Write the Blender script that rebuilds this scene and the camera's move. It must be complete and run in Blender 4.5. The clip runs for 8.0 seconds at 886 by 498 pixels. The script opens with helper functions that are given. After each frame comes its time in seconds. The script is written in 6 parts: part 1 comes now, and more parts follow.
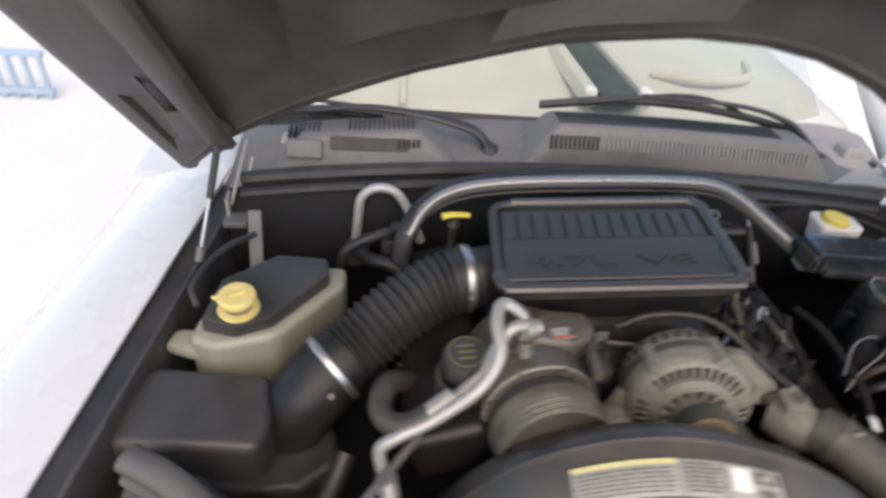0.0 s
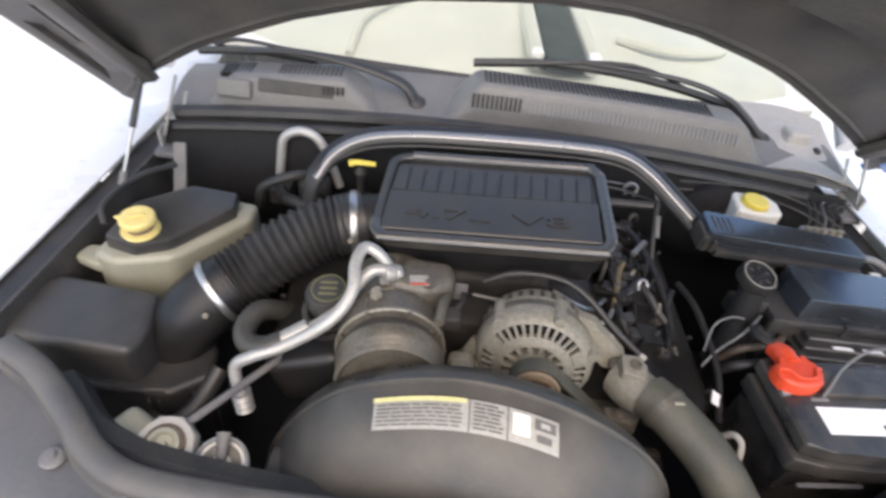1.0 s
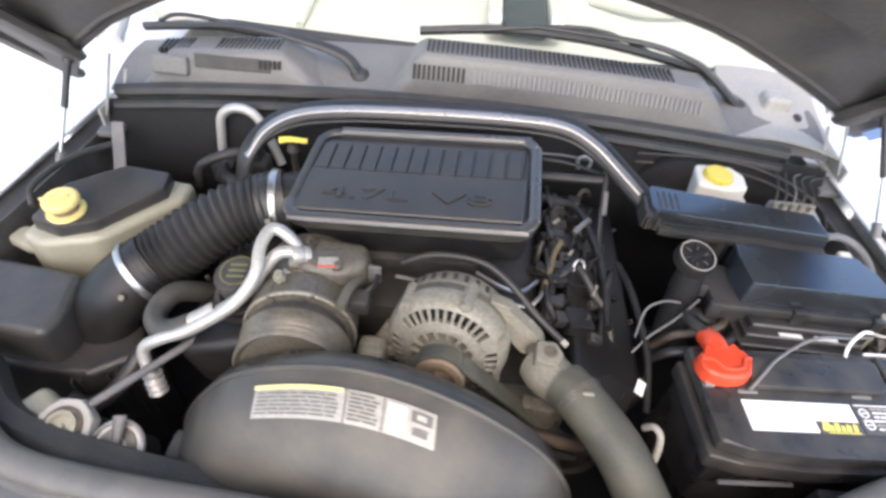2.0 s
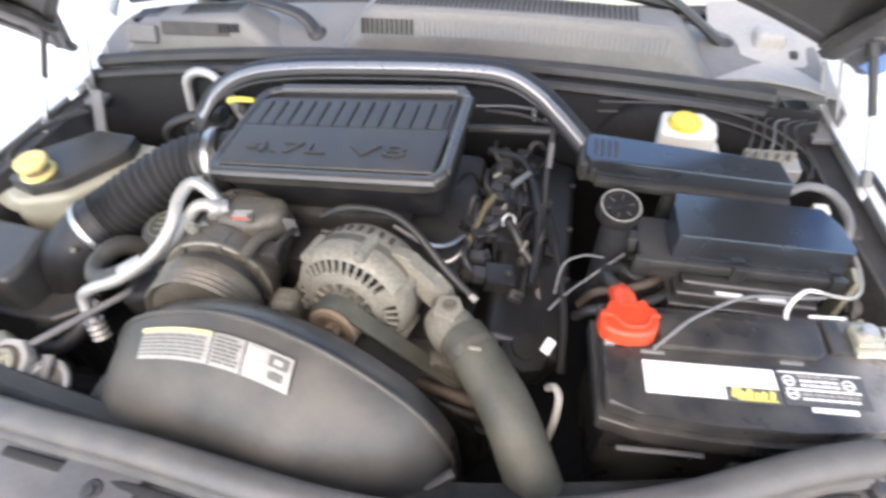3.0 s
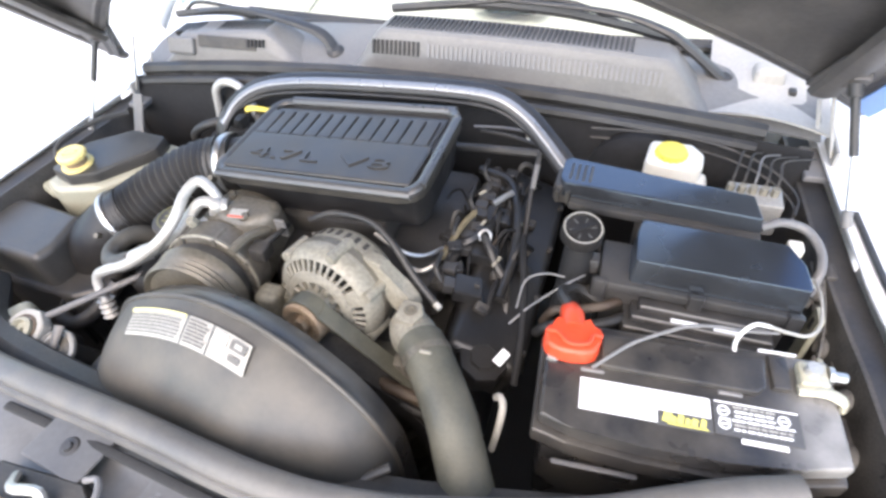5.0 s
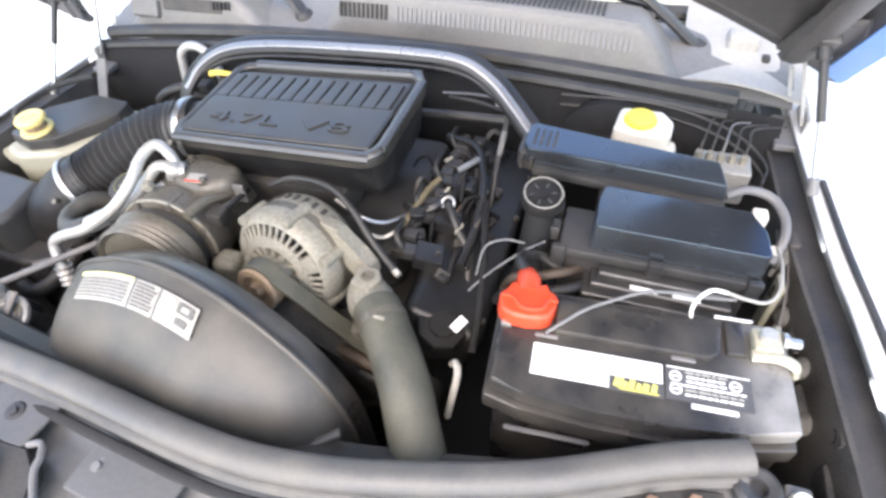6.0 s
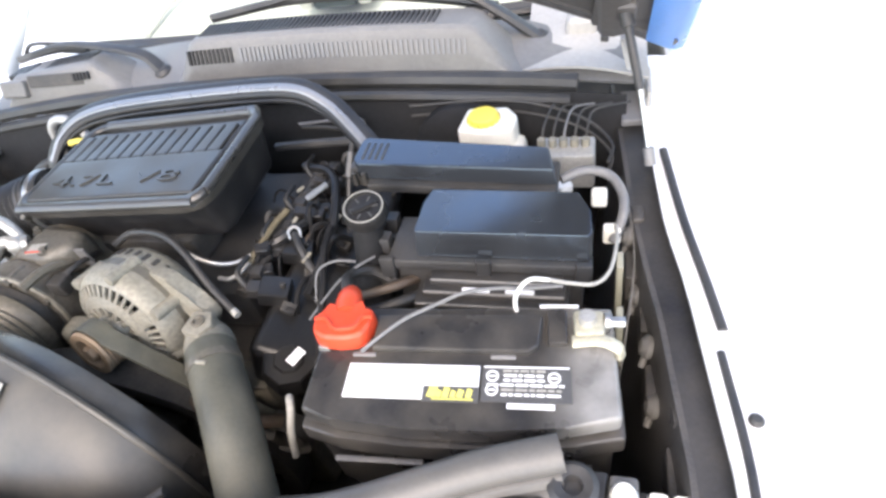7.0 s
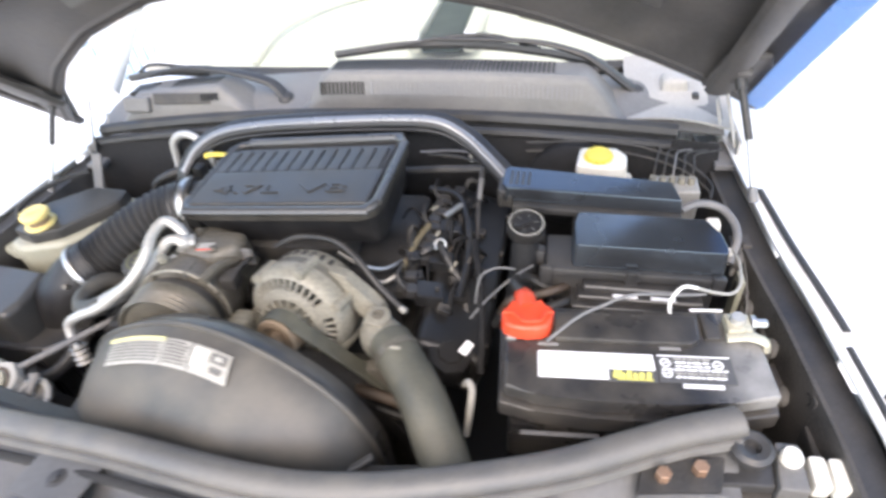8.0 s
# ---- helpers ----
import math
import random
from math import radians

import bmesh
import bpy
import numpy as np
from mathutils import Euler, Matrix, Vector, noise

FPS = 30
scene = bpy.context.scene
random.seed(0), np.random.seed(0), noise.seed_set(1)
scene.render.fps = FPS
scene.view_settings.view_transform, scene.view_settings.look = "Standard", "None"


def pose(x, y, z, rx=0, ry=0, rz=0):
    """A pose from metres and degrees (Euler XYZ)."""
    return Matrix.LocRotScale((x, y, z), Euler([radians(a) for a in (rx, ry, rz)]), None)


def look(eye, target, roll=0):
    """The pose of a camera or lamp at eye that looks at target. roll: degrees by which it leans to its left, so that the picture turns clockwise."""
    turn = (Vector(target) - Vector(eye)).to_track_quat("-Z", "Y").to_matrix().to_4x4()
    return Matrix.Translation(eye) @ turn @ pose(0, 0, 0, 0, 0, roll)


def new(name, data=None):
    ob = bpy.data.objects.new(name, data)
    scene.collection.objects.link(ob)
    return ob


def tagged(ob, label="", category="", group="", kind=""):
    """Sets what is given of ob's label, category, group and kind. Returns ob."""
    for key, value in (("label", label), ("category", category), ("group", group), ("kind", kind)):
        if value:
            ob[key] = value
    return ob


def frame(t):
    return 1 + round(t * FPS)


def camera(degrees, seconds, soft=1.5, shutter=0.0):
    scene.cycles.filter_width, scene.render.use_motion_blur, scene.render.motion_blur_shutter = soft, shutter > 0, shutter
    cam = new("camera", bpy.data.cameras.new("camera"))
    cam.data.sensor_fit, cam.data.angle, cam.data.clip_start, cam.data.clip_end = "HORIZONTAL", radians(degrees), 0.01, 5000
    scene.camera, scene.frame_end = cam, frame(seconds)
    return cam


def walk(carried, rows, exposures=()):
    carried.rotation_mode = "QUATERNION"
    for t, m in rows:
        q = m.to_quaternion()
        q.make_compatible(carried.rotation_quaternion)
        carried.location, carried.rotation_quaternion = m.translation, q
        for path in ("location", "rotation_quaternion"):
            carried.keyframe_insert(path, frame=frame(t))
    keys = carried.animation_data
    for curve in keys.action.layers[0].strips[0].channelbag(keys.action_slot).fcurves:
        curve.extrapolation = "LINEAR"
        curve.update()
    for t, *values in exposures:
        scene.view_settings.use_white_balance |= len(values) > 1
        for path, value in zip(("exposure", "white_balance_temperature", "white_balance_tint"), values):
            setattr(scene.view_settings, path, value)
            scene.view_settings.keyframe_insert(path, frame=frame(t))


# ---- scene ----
cam = camera(76.0, 8.0, soft=2.9, shutter=0.6)
PATH = [
    (0, (-0.4173, -0.2951, 1.4909), (-0.2912, 0.4859, 0.8793), 6.83),
    (0.2, (-0.3224, -0.3224, 1.5356), (-0.2463, 0.4415, 0.8948), 8.03),
    (0.5, (-0.2013, -0.3573, 1.5293), (-0.1771, 0.3950, 0.8711), 7.69),
    (1, (-0.1864, -0.3457, 1.5335), (-0.1297, 0.3893, 0.8577), 9.24),
    (1.5, (-0.1395, -0.3174, 1.5353), (-0.0204, 0.3847, 0.8332), 11.20),
    (1.7, (-0.1028, -0.3118, 1.5377), (-0.0168, 0.3927, 0.8332), 9.97),
    (2.8, (0.2218, -0.2812, 1.5073), (0.0206, 0.3556, 0.7629), -6.70),
    (3, (0.2277, -0.2817, 1.4981), (0.0642, 0.3655, 0.7535), -4.39),
    (3.5, (0.2245, -0.2685, 1.4867), (0.1340, 0.3749, 0.7265), 1.02),
    (4, (0.2354, -0.2818, 1.4963), (0.0775, 0.3568, 0.7431), 0.44),
    (4.2, (0.2527, -0.2929, 1.5058), (0.0591, 0.3612, 0.7746), -0.68),
    (5.3, (0.3667, -0.2867, 1.5140), (0.1013, 0.3589, 0.7980), -6.21),
    (5.5, (0.3721, -0.2858, 1.5067), (0.1089, 0.3594, 0.7893), -6.04),
    (6, (0.3898, -0.2789, 1.4865), (0.1446, 0.3466, 0.7458), -5.04),
    (6.5, (0.4760, -0.2559, 1.4770), (0.2265, 0.3941, 0.7592), -9.27),
    (7, (0.5993, -0.2175, 1.4266), (0.3301, 0.4451, 0.7277), -14.59),
    (7.5, (0.5197, -0.2486, 1.4475), (0.2540, 0.4228, 0.7556), -12.62),
    (8, (0.3739, -0.3785, 1.5120), (0.1687, 0.3484, 0.8566), -7.47),
]
EXPOSURES = [(0.0, 1.72, 8850, 15), (1.5, 2.34, 8500, 14), (3.0, 2.74, 8400, 14), (5.5, 3.06, 8200, 13), (7.0, 2.96, 8350, 13), (7.5, 2.78, 8350, 13), (8.0, 2.80, 8350, 13)]
walk(cam, [(t, look(eye, target, roll)) for t, eye, target, roll in PATH], EXPOSURES)

# ---- world and sun: veiled sun in front of the car, bright sky ----
SUN_EL, SUN_AZ = radians(52), radians(180)
world = bpy.data.worlds.new("sky")
scene.world = world
world.use_nodes = True
wn = world.node_tree.nodes
sky = wn.new("ShaderNodeTexSky")
sky.sky_type = "NISHITA"
sky.sun_disc = False
sky.ozone_density = 4.5
sky.dust_density = 1.6
sky.sun_elevation, sky.sun_rotation = SUN_EL, SUN_AZ
wn["Background"].inputs["Strength"].default_value = 0.13
world.node_tree.links.new(sky.outputs["Color"], wn["Background"].inputs["Color"])
sun_data = bpy.data.lights.new("sun", "SUN")
sun_data.energy, sun_data.angle, sun_data.color = 0.26, radians(70), (1.0, 0.95, 0.87)
sun = new("sun", sun_data)
to_sun = Vector((math.sin(SUN_AZ) * math.cos(SUN_EL), math.cos(SUN_AZ) * math.cos(SUN_EL), math.sin(SUN_EL)))
sun.matrix_world = Matrix.Translation((0, 4, 8)) @ (-to_sun).to_track_quat("-Z", "Y").to_matrix().to_4x4()


# ---- materials ----
def mat(name, color, rough=0.5, metal=0.0, scale=40.0, vary=0.25, bump=0.15, dust=0.0, dust_color=(0.33, 0.28, 0.21), coat=0.0, spec=0.5, transmission=0.0):
    """Base colour varied at two scales, dust in soft patches, fine relief."""
    m = bpy.data.materials.new(name)
    m.use_nodes = True
    nt = m.node_tree
    n, l = nt.nodes, nt.links
    b = n["Principled BSDF"]
    tc = n.new("ShaderNodeTexCoord")
    big = n.new("ShaderNodeTexNoise")
    big.inputs["Scale"].default_value = scale * 0.25
    big.inputs["Detail"].default_value = 4
    fine = n.new("ShaderNodeTexNoise")
    fine.inputs["Scale"].default_value = scale * 6
    fine.inputs["Detail"].default_value = 3
    for t in (big, fine):
        l.new(tc.outputs["Object"], t.inputs["Vector"])
    add = n.new("ShaderNodeMath")
    add.operation = "ADD"
    l.new(big.outputs["Fac"], add.inputs[0])
    l.new(fine.outputs["Fac"], add.inputs[1])
    ramp = n.new("ShaderNodeMapRange")
    ramp.inputs["From Min"].default_value, ramp.inputs["From Max"].default_value = 0.65, 1.35
    ramp.inputs["To Min"].default_value, ramp.inputs["To Max"].default_value = 1 - vary, 1 + vary
    l.new(add.outputs[0], ramp.inputs["Value"])
    mul = n.new("ShaderNodeVectorMath")
    mul.operation = "MULTIPLY"
    mul.inputs[0].default_value = color
    l.new(ramp.outputs["Result"], mul.inputs[1])
    out = mul.outputs[0]
    if dust > 0:
        patch = n.new("ShaderNodeTexNoise")
        patch.inputs["Scale"].default_value, patch.inputs["Detail"].default_value = scale * 0.5, 6
        l.new(tc.outputs["Object"], patch.inputs["Vector"])
        fac = n.new("ShaderNodeMapRange")
        fac.inputs["From Min"].default_value, fac.inputs["From Max"].default_value = 0.35, 0.75
        fac.inputs["To Max"].default_value = dust
        l.new(patch.outputs["Fac"], fac.inputs["Value"])
        mix = n.new("ShaderNodeMix")
        mix.data_type = "RGBA"
        l.new(fac.outputs["Result"], mix.inputs["Factor"])
        l.new(out, mix.inputs["A"])
        mix.inputs["B"].default_value = (*dust_color, 1)
        out = mix.outputs["Result"]
    l.new(out, b.inputs["Base Color"])
    rr = n.new("ShaderNodeMapRange")
    rr.inputs["From Min"].default_value, rr.inputs["From Max"].default_value = 0.3, 0.7
    rr.inputs["To Min"].default_value, rr.inputs["To Max"].default_value = max(rough - 0.12, 0.02), min(rough + 0.12, 1.0)
    l.new(big.outputs["Fac"], rr.inputs["Value"])
    l.new(rr.outputs["Result"], b.inputs["Roughness"])
    b.inputs["Metallic"].default_value = metal
    b.inputs["Specular IOR Level"].default_value = spec
    b.inputs["Coat Weight"].default_value = coat
    b.inputs["Coat Roughness"].default_value = 0.04 if coat == 1.0 else rough
    b.inputs["Transmission Weight"].default_value = transmission
    if bump > 0:
        bp = n.new("ShaderNodeBump")
        bp.inputs["Strength"].default_value, bp.inputs["Distance"].default_value = bump, 0.0015
        l.new(fine.outputs["Fac"], bp.inputs["Height"])
        l.new(bp.outputs["Normal"], b.inputs["Normal"])
    return m


BLACK = mat("black_plastic", (0.027, 0.027, 0.028), 0.45, vary=0.3, dust=0.07)
SATIN = mat("satin_black_plastic", (0.012, 0.012, 0.013), 0.42, vary=0.2, bump=0.25, scale=60, dust=0.03, spec=0.35)
GLOSS = mat("blue_sheen_black_plastic", (0.022, 0.024, 0.027), 0.27, vary=0.2, bump=0.02, dust=0.015, spec=0.75)
# raised IOR and blue specular tint stand in for blue sky mirrored in the lids
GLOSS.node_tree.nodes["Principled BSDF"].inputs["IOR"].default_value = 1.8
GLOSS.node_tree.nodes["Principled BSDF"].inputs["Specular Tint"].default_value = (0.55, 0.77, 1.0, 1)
LIDPL = mat("intake_lid_plastic", (0.028, 0.026, 0.023), 0.4, vary=0.15, bump=0.1, scale=60, dust=0.04, spec=0.62)
LIDBEAD = mat("polished_lid_edge", (0.04, 0.039, 0.037), 0.36, vary=0.15, bump=0.05, scale=60, spec=0.9)
# pale metal coloured as the sky's highlight on the black channel
ARCHM = mat("channel_highlight", (0.24, 0.24, 0.24), 0.28, metal=0.6, vary=0.1, bump=0.03, dust=0.0, spec=0.8)
FADED = mat("dim_yellow_print", (0.15, 0.145, 0.065), 0.5, vary=0.25, dust=0.4, dust_color=(0.05, 0.05, 0.045), bump=0.0)
APRON = mat("dusty_black_apron", (0.042, 0.04, 0.038), 0.5, vary=0.6, dust=0.5, dust_color=(0.1, 0.09, 0.08), bump=0.6, scale=45)
DARK = mat("grimy_black_metal", (0.026, 0.025, 0.024), 0.6, vary=0.5, dust=0.1, bump=0.3)
RUBBER = mat("black_rubber", (0.02, 0.02, 0.02), 0.5, vary=0.25, dust=0.06, bump=0.2)
HOSE = mat("dusty_rubber_hose", (0.056, 0.056, 0.043), 0.6, vary=0.18, dust=0.3, dust_color=(0.22, 0.205, 0.15), bump=0.35)
GREYPL = mat("grey_plastic", (0.13, 0.13, 0.132), 0.45, vary=0.12, dust=0.15, bump=0.3)
COWL = mat("weathered_grey_plastic", (0.115, 0.112, 0.107), 0.5, vary=0.15, dust=0.25, dust_color=(0.2, 0.185, 0.16), bump=0.25, scale=25)
FRONTPL = mat("grey_front_panel_plastic", (0.09, 0.09, 0.09), 0.4, vary=0.15, dust=0.2, dust_color=(0.15, 0.14, 0.125), bump=0.2, scale=25)
SHROUD = mat("dusty_shroud_plastic", (0.044, 0.043, 0.040), 0.52, vary=0.12, dust=0.2, bump=0.15, scale=25)
SEAL = mat("grey_rubber_seal", (0.082, 0.081, 0.079), 0.46, vary=0.12, dust=0.15, bump=0.15)
CAST = mat("dusty_cast_aluminium", (0.25, 0.237, 0.195), 0.6, metal=0.15, vary=0.35, dust=0.55, dust_color=(0.155, 0.133, 0.094), bump=0.45, scale=30)
CASTDARK = mat("oily_cast_metal", (0.1, 0.092, 0.074), 0.5, metal=0.15, vary=0.4, dust=0.5, dust_color=(0.17, 0.145, 0.105), bump=0.5, scale=30)
CASTMID = mat("grey_cast_metal", (0.12, 0.11, 0.092), 0.5, metal=0.15, vary=0.4, dust=0.55, dust_color=(0.075, 0.065, 0.05), bump=0.5, scale=30)
ALU = mat("bare_aluminium", (0.43, 0.425, 0.405), 0.5, metal=0.5, vary=0.2, dust=0.35, bump=0.25)
STEEL = mat("bright_steel", (0.45, 0.45, 0.44), 0.38, metal=0.9, vary=0.15, dust=0.08)
RUST = mat("rusty_steel", (0.25, 0.18, 0.12), 0.65, metal=0.2, vary=0.35, dust=0.4, dust_color=(0.33, 0.26, 0.18), bump=0.5)
TANK = mat("aged_translucent_plastic", (0.29, 0.285, 0.22), 0.45, vary=0.12, dust=0.25, bump=0.1)
WHITEPL = mat("white_plastic", (0.72, 0.7, 0.63), 0.4, vary=0.08, dust=0.12, bump=0.05)
YELLOW = mat("yellow_plastic", (0.78, 0.6, 0.09), 0.45, vary=0.12, dust=0.1, bump=0.1)
CREAMCAP = mat("faded_yellow_plastic", (0.72, 0.58, 0.22), 0.5, vary=0.15, dust=0.25, dust_color=(0.6, 0.5, 0.3), bump=0.15)
RED = mat("red_rubber", (0.62, 0.055, 0.02), 0.42, vary=0.12, dust=0.06, bump=0.1)
LABELW = mat("white_label", (0.78, 0.78, 0.78), 0.45, vary=0.04, bump=0.0)
LABELG = mat("aged_label", (0.33, 0.32, 0.29), 0.45, vary=0.25, dust=0.4, dust_color=(0.25, 0.24, 0.21), bump=0.0)
INKG = mat("faded_print", (0.1, 0.097, 0.09), 0.5, vary=0.1, bump=0.0)
INK = mat("label_print", (0.07, 0.07, 0.07), 0.5, vary=0.1, bump=0.0)
HEADY = mat("faded_yellow_heading", (0.58, 0.54, 0.24), 0.5, vary=0.15, dust=0.3, dust_color=(0.42, 0.4, 0.34), bump=0.0)
LABELY = mat("yellow_print", (0.66, 0.61, 0.16), 0.5, vary=0.08, bump=0.0)
PAINT = mat("white_car_paint", (0.66, 0.645, 0.62), 0.3, vary=0.03, bump=0.0, coat=1.0)
# blue stands in for lens fringing along the right hood edge
RIM = mat("blue_edge_fringe", (0.02, 0.17, 0.47), 0.35, vary=0.15, bump=0.0, coat=0.6)
HOODIN = mat("hood_liner_felt", (0.045, 0.042, 0.04), 0.85, vary=0.3, dust=0.3, dust_color=(0.12, 0.105, 0.09), bump=0.6, scale=20)
HOODMET = mat("hood_inner_metal", (0.06, 0.056, 0.054), 0.5, vary=0.25, dust=0.3, dust_color=(0.16, 0.14, 0.12), bump=0.2, scale=20)
TOPCOV = mat("dusty_dark_cover", (0.04, 0.04, 0.039), 0.4, vary=0.2, dust=0.3, dust_color=(0.1, 0.09, 0.075), bump=0.2)
PALECOWL = mat("pale_sunbleached_plastic", (0.29, 0.28, 0.26), 0.5, vary=0.12, dust=0.25, bump=0.2, scale=25)
TERM = mat("dull_brassy_lead", (0.5, 0.47, 0.36), 0.45, metal=0.4, vary=0.25, dust=0.3, bump=0.4)
OLDRUB = mat("dusty_old_rubber", (0.04, 0.039, 0.035), 0.55, vary=0.3, dust=0.35, dust_color=(0.1, 0.09, 0.07), bump=0.3)
CREAM = mat("cream_dash_vinyl", (0.72, 0.71, 0.65), 0.6, vary=0.08, bump=0.2)
GREENDK = mat("dark_green_grey_trim", (0.05, 0.065, 0.055), 0.5, vary=0.2)
BATT = mat("battery_case", (0.024, 0.024, 0.025), 0.32, vary=0.25, dust=0.16, bump=0.15)
COPPER = mat("copper_bolt", (0.3, 0.17, 0.11), 0.5, metal=0.5, vary=0.3, dust=0.3)
WIREW = mat("white_wire", (0.75, 0.74, 0.7), 0.5, vary=0.1)
WIREG = mat("grey_wire", (0.15, 0.15, 0.15), 0.5, vary=0.15)
CONCRETE = mat("pale_concrete", (0.74, 0.72, 0.68), 0.85, vary=0.12, bump=0.4, scale=6)
BROWN = mat("brown_dusty_hose", (0.06, 0.042, 0.03), 0.6, vary=0.35, dust=0.4, dust_color=(0.14, 0.11, 0.08), bump=0.4)
TANHOSE = mat("tan_dusty_hose", (0.13, 0.105, 0.06), 0.55, vary=0.35, dust=0.45, dust_color=(0.09, 0.075, 0.05), bump=0.4)
FENCE = mat("blue_grey_fence", (0.3, 0.4, 0.5), 0.5, vary=0.15)
ENGBLK = mat("engine_black_plastic", (0.012, 0.012, 0.0125), 0.4, vary=0.3, dust=0.03)
SOOT = mat("sooty_black", (0.018, 0.018, 0.018), 0.8, vary=0.4, bump=0.3)
FIREW = mat("black_firewall_padding", (0.011, 0.011, 0.0115), 0.75, vary=0.35, dust=0.04, dust_color=(0.06, 0.056, 0.05), bump=0.3, scale=20, spec=0.25)
TYRE = mat("tyre_rubber", (0.02, 0.02, 0.02), 0.8)


def dusty_end(m, x0, x1, color):
    """Adds pale settled dust that thickens along the object's x from x0 to x1, broken up by noise."""
    n, l = m.node_tree.nodes, m.node_tree.links
    b = n["Principled BSDF"]
    old = b.inputs["Base Color"].links[0].from_socket
    tc, sep = n.new("ShaderNodeTexCoord"), n.new("ShaderNodeSeparateXYZ")
    l.new(tc.outputs["Object"], sep.inputs[0])
    ns = n.new("ShaderNodeTexNoise")
    ns.inputs["Scale"].default_value, ns.inputs["Detail"].default_value = 35, 6
    l.new(tc.outputs["Object"], ns.inputs["Vector"])
    r = n.new("ShaderNodeMapRange")
    r.interpolation_type = "SMOOTHSTEP"
    r.inputs["From Min"].default_value, r.inputs["From Max"].default_value = x0, x1
    l.new(sep.outputs["X"], r.inputs["Value"])
    mu = n.new("ShaderNodeMath")
    mu.operation = "MULTIPLY"
    l.new(r.outputs["Result"], mu.inputs[0])
    l.new(ns.outputs["Fac"], mu.inputs[1])
    mix = n.new("ShaderNodeMix")
    mix.data_type = "RGBA"
    l.new(mu.outputs[0], mix.inputs["Factor"])
    l.new(old, mix.inputs["A"])
    mix.inputs["B"].default_value = (*color, 1)
    mu.use_clamp = True
    gain = n.new("ShaderNodeMath")
    gain.operation, gain.inputs[1].default_value = "MULTIPLY", 1.7
    l.new(ns.outputs["Fac"], gain.inputs[0])
    l.new(gain.outputs[0], mu.inputs[1])
    l.new(mix.outputs["Result"], b.inputs["Base Color"])
    return m


BATTLID = dusty_end(mat("dusty_battery_lid", (0.024, 0.024, 0.025), 0.32, vary=0.25, dust=0.16, bump=0.15), 0.095, 0.16, (0.22, 0.213, 0.2))

GLASS = bpy.data.materials.new("windscreen_glass")
GLASS.use_nodes = True
_n, _l = GLASS.node_tree.nodes, GLASS.node_tree.links
_g, _t, _m, _f = _n.new("ShaderNodeBsdfGlossy"), _n.new("ShaderNodeBsdfTransparent"), _n.new("ShaderNodeMixShader"), _n.new("ShaderNodeFresnel")
_g.inputs["Roughness"].default_value = 0.03
_t.inputs["Color"].default_value = (0.82, 0.87, 0.84, 1)
_f.inputs["IOR"].default_value = 1.5
_l.new(_f.outputs[0], _m.inputs[0])
_l.new(_t.outputs[0], _m.inputs[1])
_l.new(_g.outputs[0], _m.inputs[2])
_l.new(_m.outputs[0], _n["Material Output"].inputs["Surface"])


# ---- mesh helpers ----
def thing(name, base, label, category, group="", kind=""):
    ob = new(name)
    ob.location = base
    ob.empty_display_size = 0.05
    return tagged(ob, label, category, group, kind)


def base_of(ob):
    v = Vector((0, 0, 0))
    while ob:
        v = v + ob.location
        ob = ob.parent
    return v


def part(name, bm, material, parent=None, label="", angle=38, kind=""):
    """Links a bmesh, given in world metres, as one mesh under a thing or a part."""
    if parent:
        bmesh.ops.translate(bm, verts=bm.verts, vec=-base_of(parent))
    bmesh.ops.recalc_face_normals(bm, faces=bm.faces)
    me = bpy.data.meshes.new(name)
    bm.to_mesh(me)
    bm.free()
    me.materials.append(material)
    me.polygons.foreach_set("use_smooth", [True] * len(me.polygons))
    me.set_sharp_from_angle(angle=radians(angle))
    ob = new(name, me)
    ob.parent = parent
    if 8 < len(me.polygons) < 400 and angle > 0:
        wn = ob.modifiers.new("weighted_normal", "WEIGHTED_NORMAL")
        wn.keep_sharp = True
    return tagged(ob, label, kind=kind)


def axes(o, ex, ey):
    """A frame at o with x along ex and y near ey."""
    ex, ey = Vector(ex).normalized(), Vector(ey)
    ez = ex.cross(ey).normalized()
    ey = ez.cross(ex)
    m = Matrix((ex, ey, ez)).transposed().to_4x4()
    m.translation = o
    return m


def bevel(bm, edges, r, seg=2):
    if r > 0:
        bmesh.ops.bevel(bm, geom=list(edges), offset=r, segments=seg, affect="EDGES", profile=0.5)


def add_box(bm, lo, hi, m=Matrix(), r=0.0, seg=2, taper=0.0, shear=(0, 0)):
    """A box from lo to hi in the frame m; taper draws the top in, shear slides it."""
    b = bmesh.new()
    vs = []
    for z, k in ((lo[2], 0.0), (hi[2], taper)):
        sx, sy = (shear if k or z == hi[2] else (0, 0))
        for x, y in ((lo[0] + k, lo[1] + k), (hi[0] - k, lo[1] + k), (hi[0] - k, hi[1] - k), (lo[0] + k, hi[1] - k)):
            vs.append(b.verts.new((x + sx, y + sy, z)))
    for f in ((3, 2, 1, 0), (4, 5, 6, 7), (0, 1, 5, 4), (1, 2, 6, 5), (2, 3, 7, 6), (3, 0, 4, 7)):
        b.faces.new([vs[i] for i in f])
    bevel(b, b.edges, r, seg)
    return merge(bm, b, m)


def merge(bm, b, m=Matrix()):
    b.transform(m)
    me = bpy.data.meshes.new("tmp")
    b.to_mesh(me)
    b.free()
    bm.from_mesh(me)
    bpy.data.meshes.remove(me)
    return bm


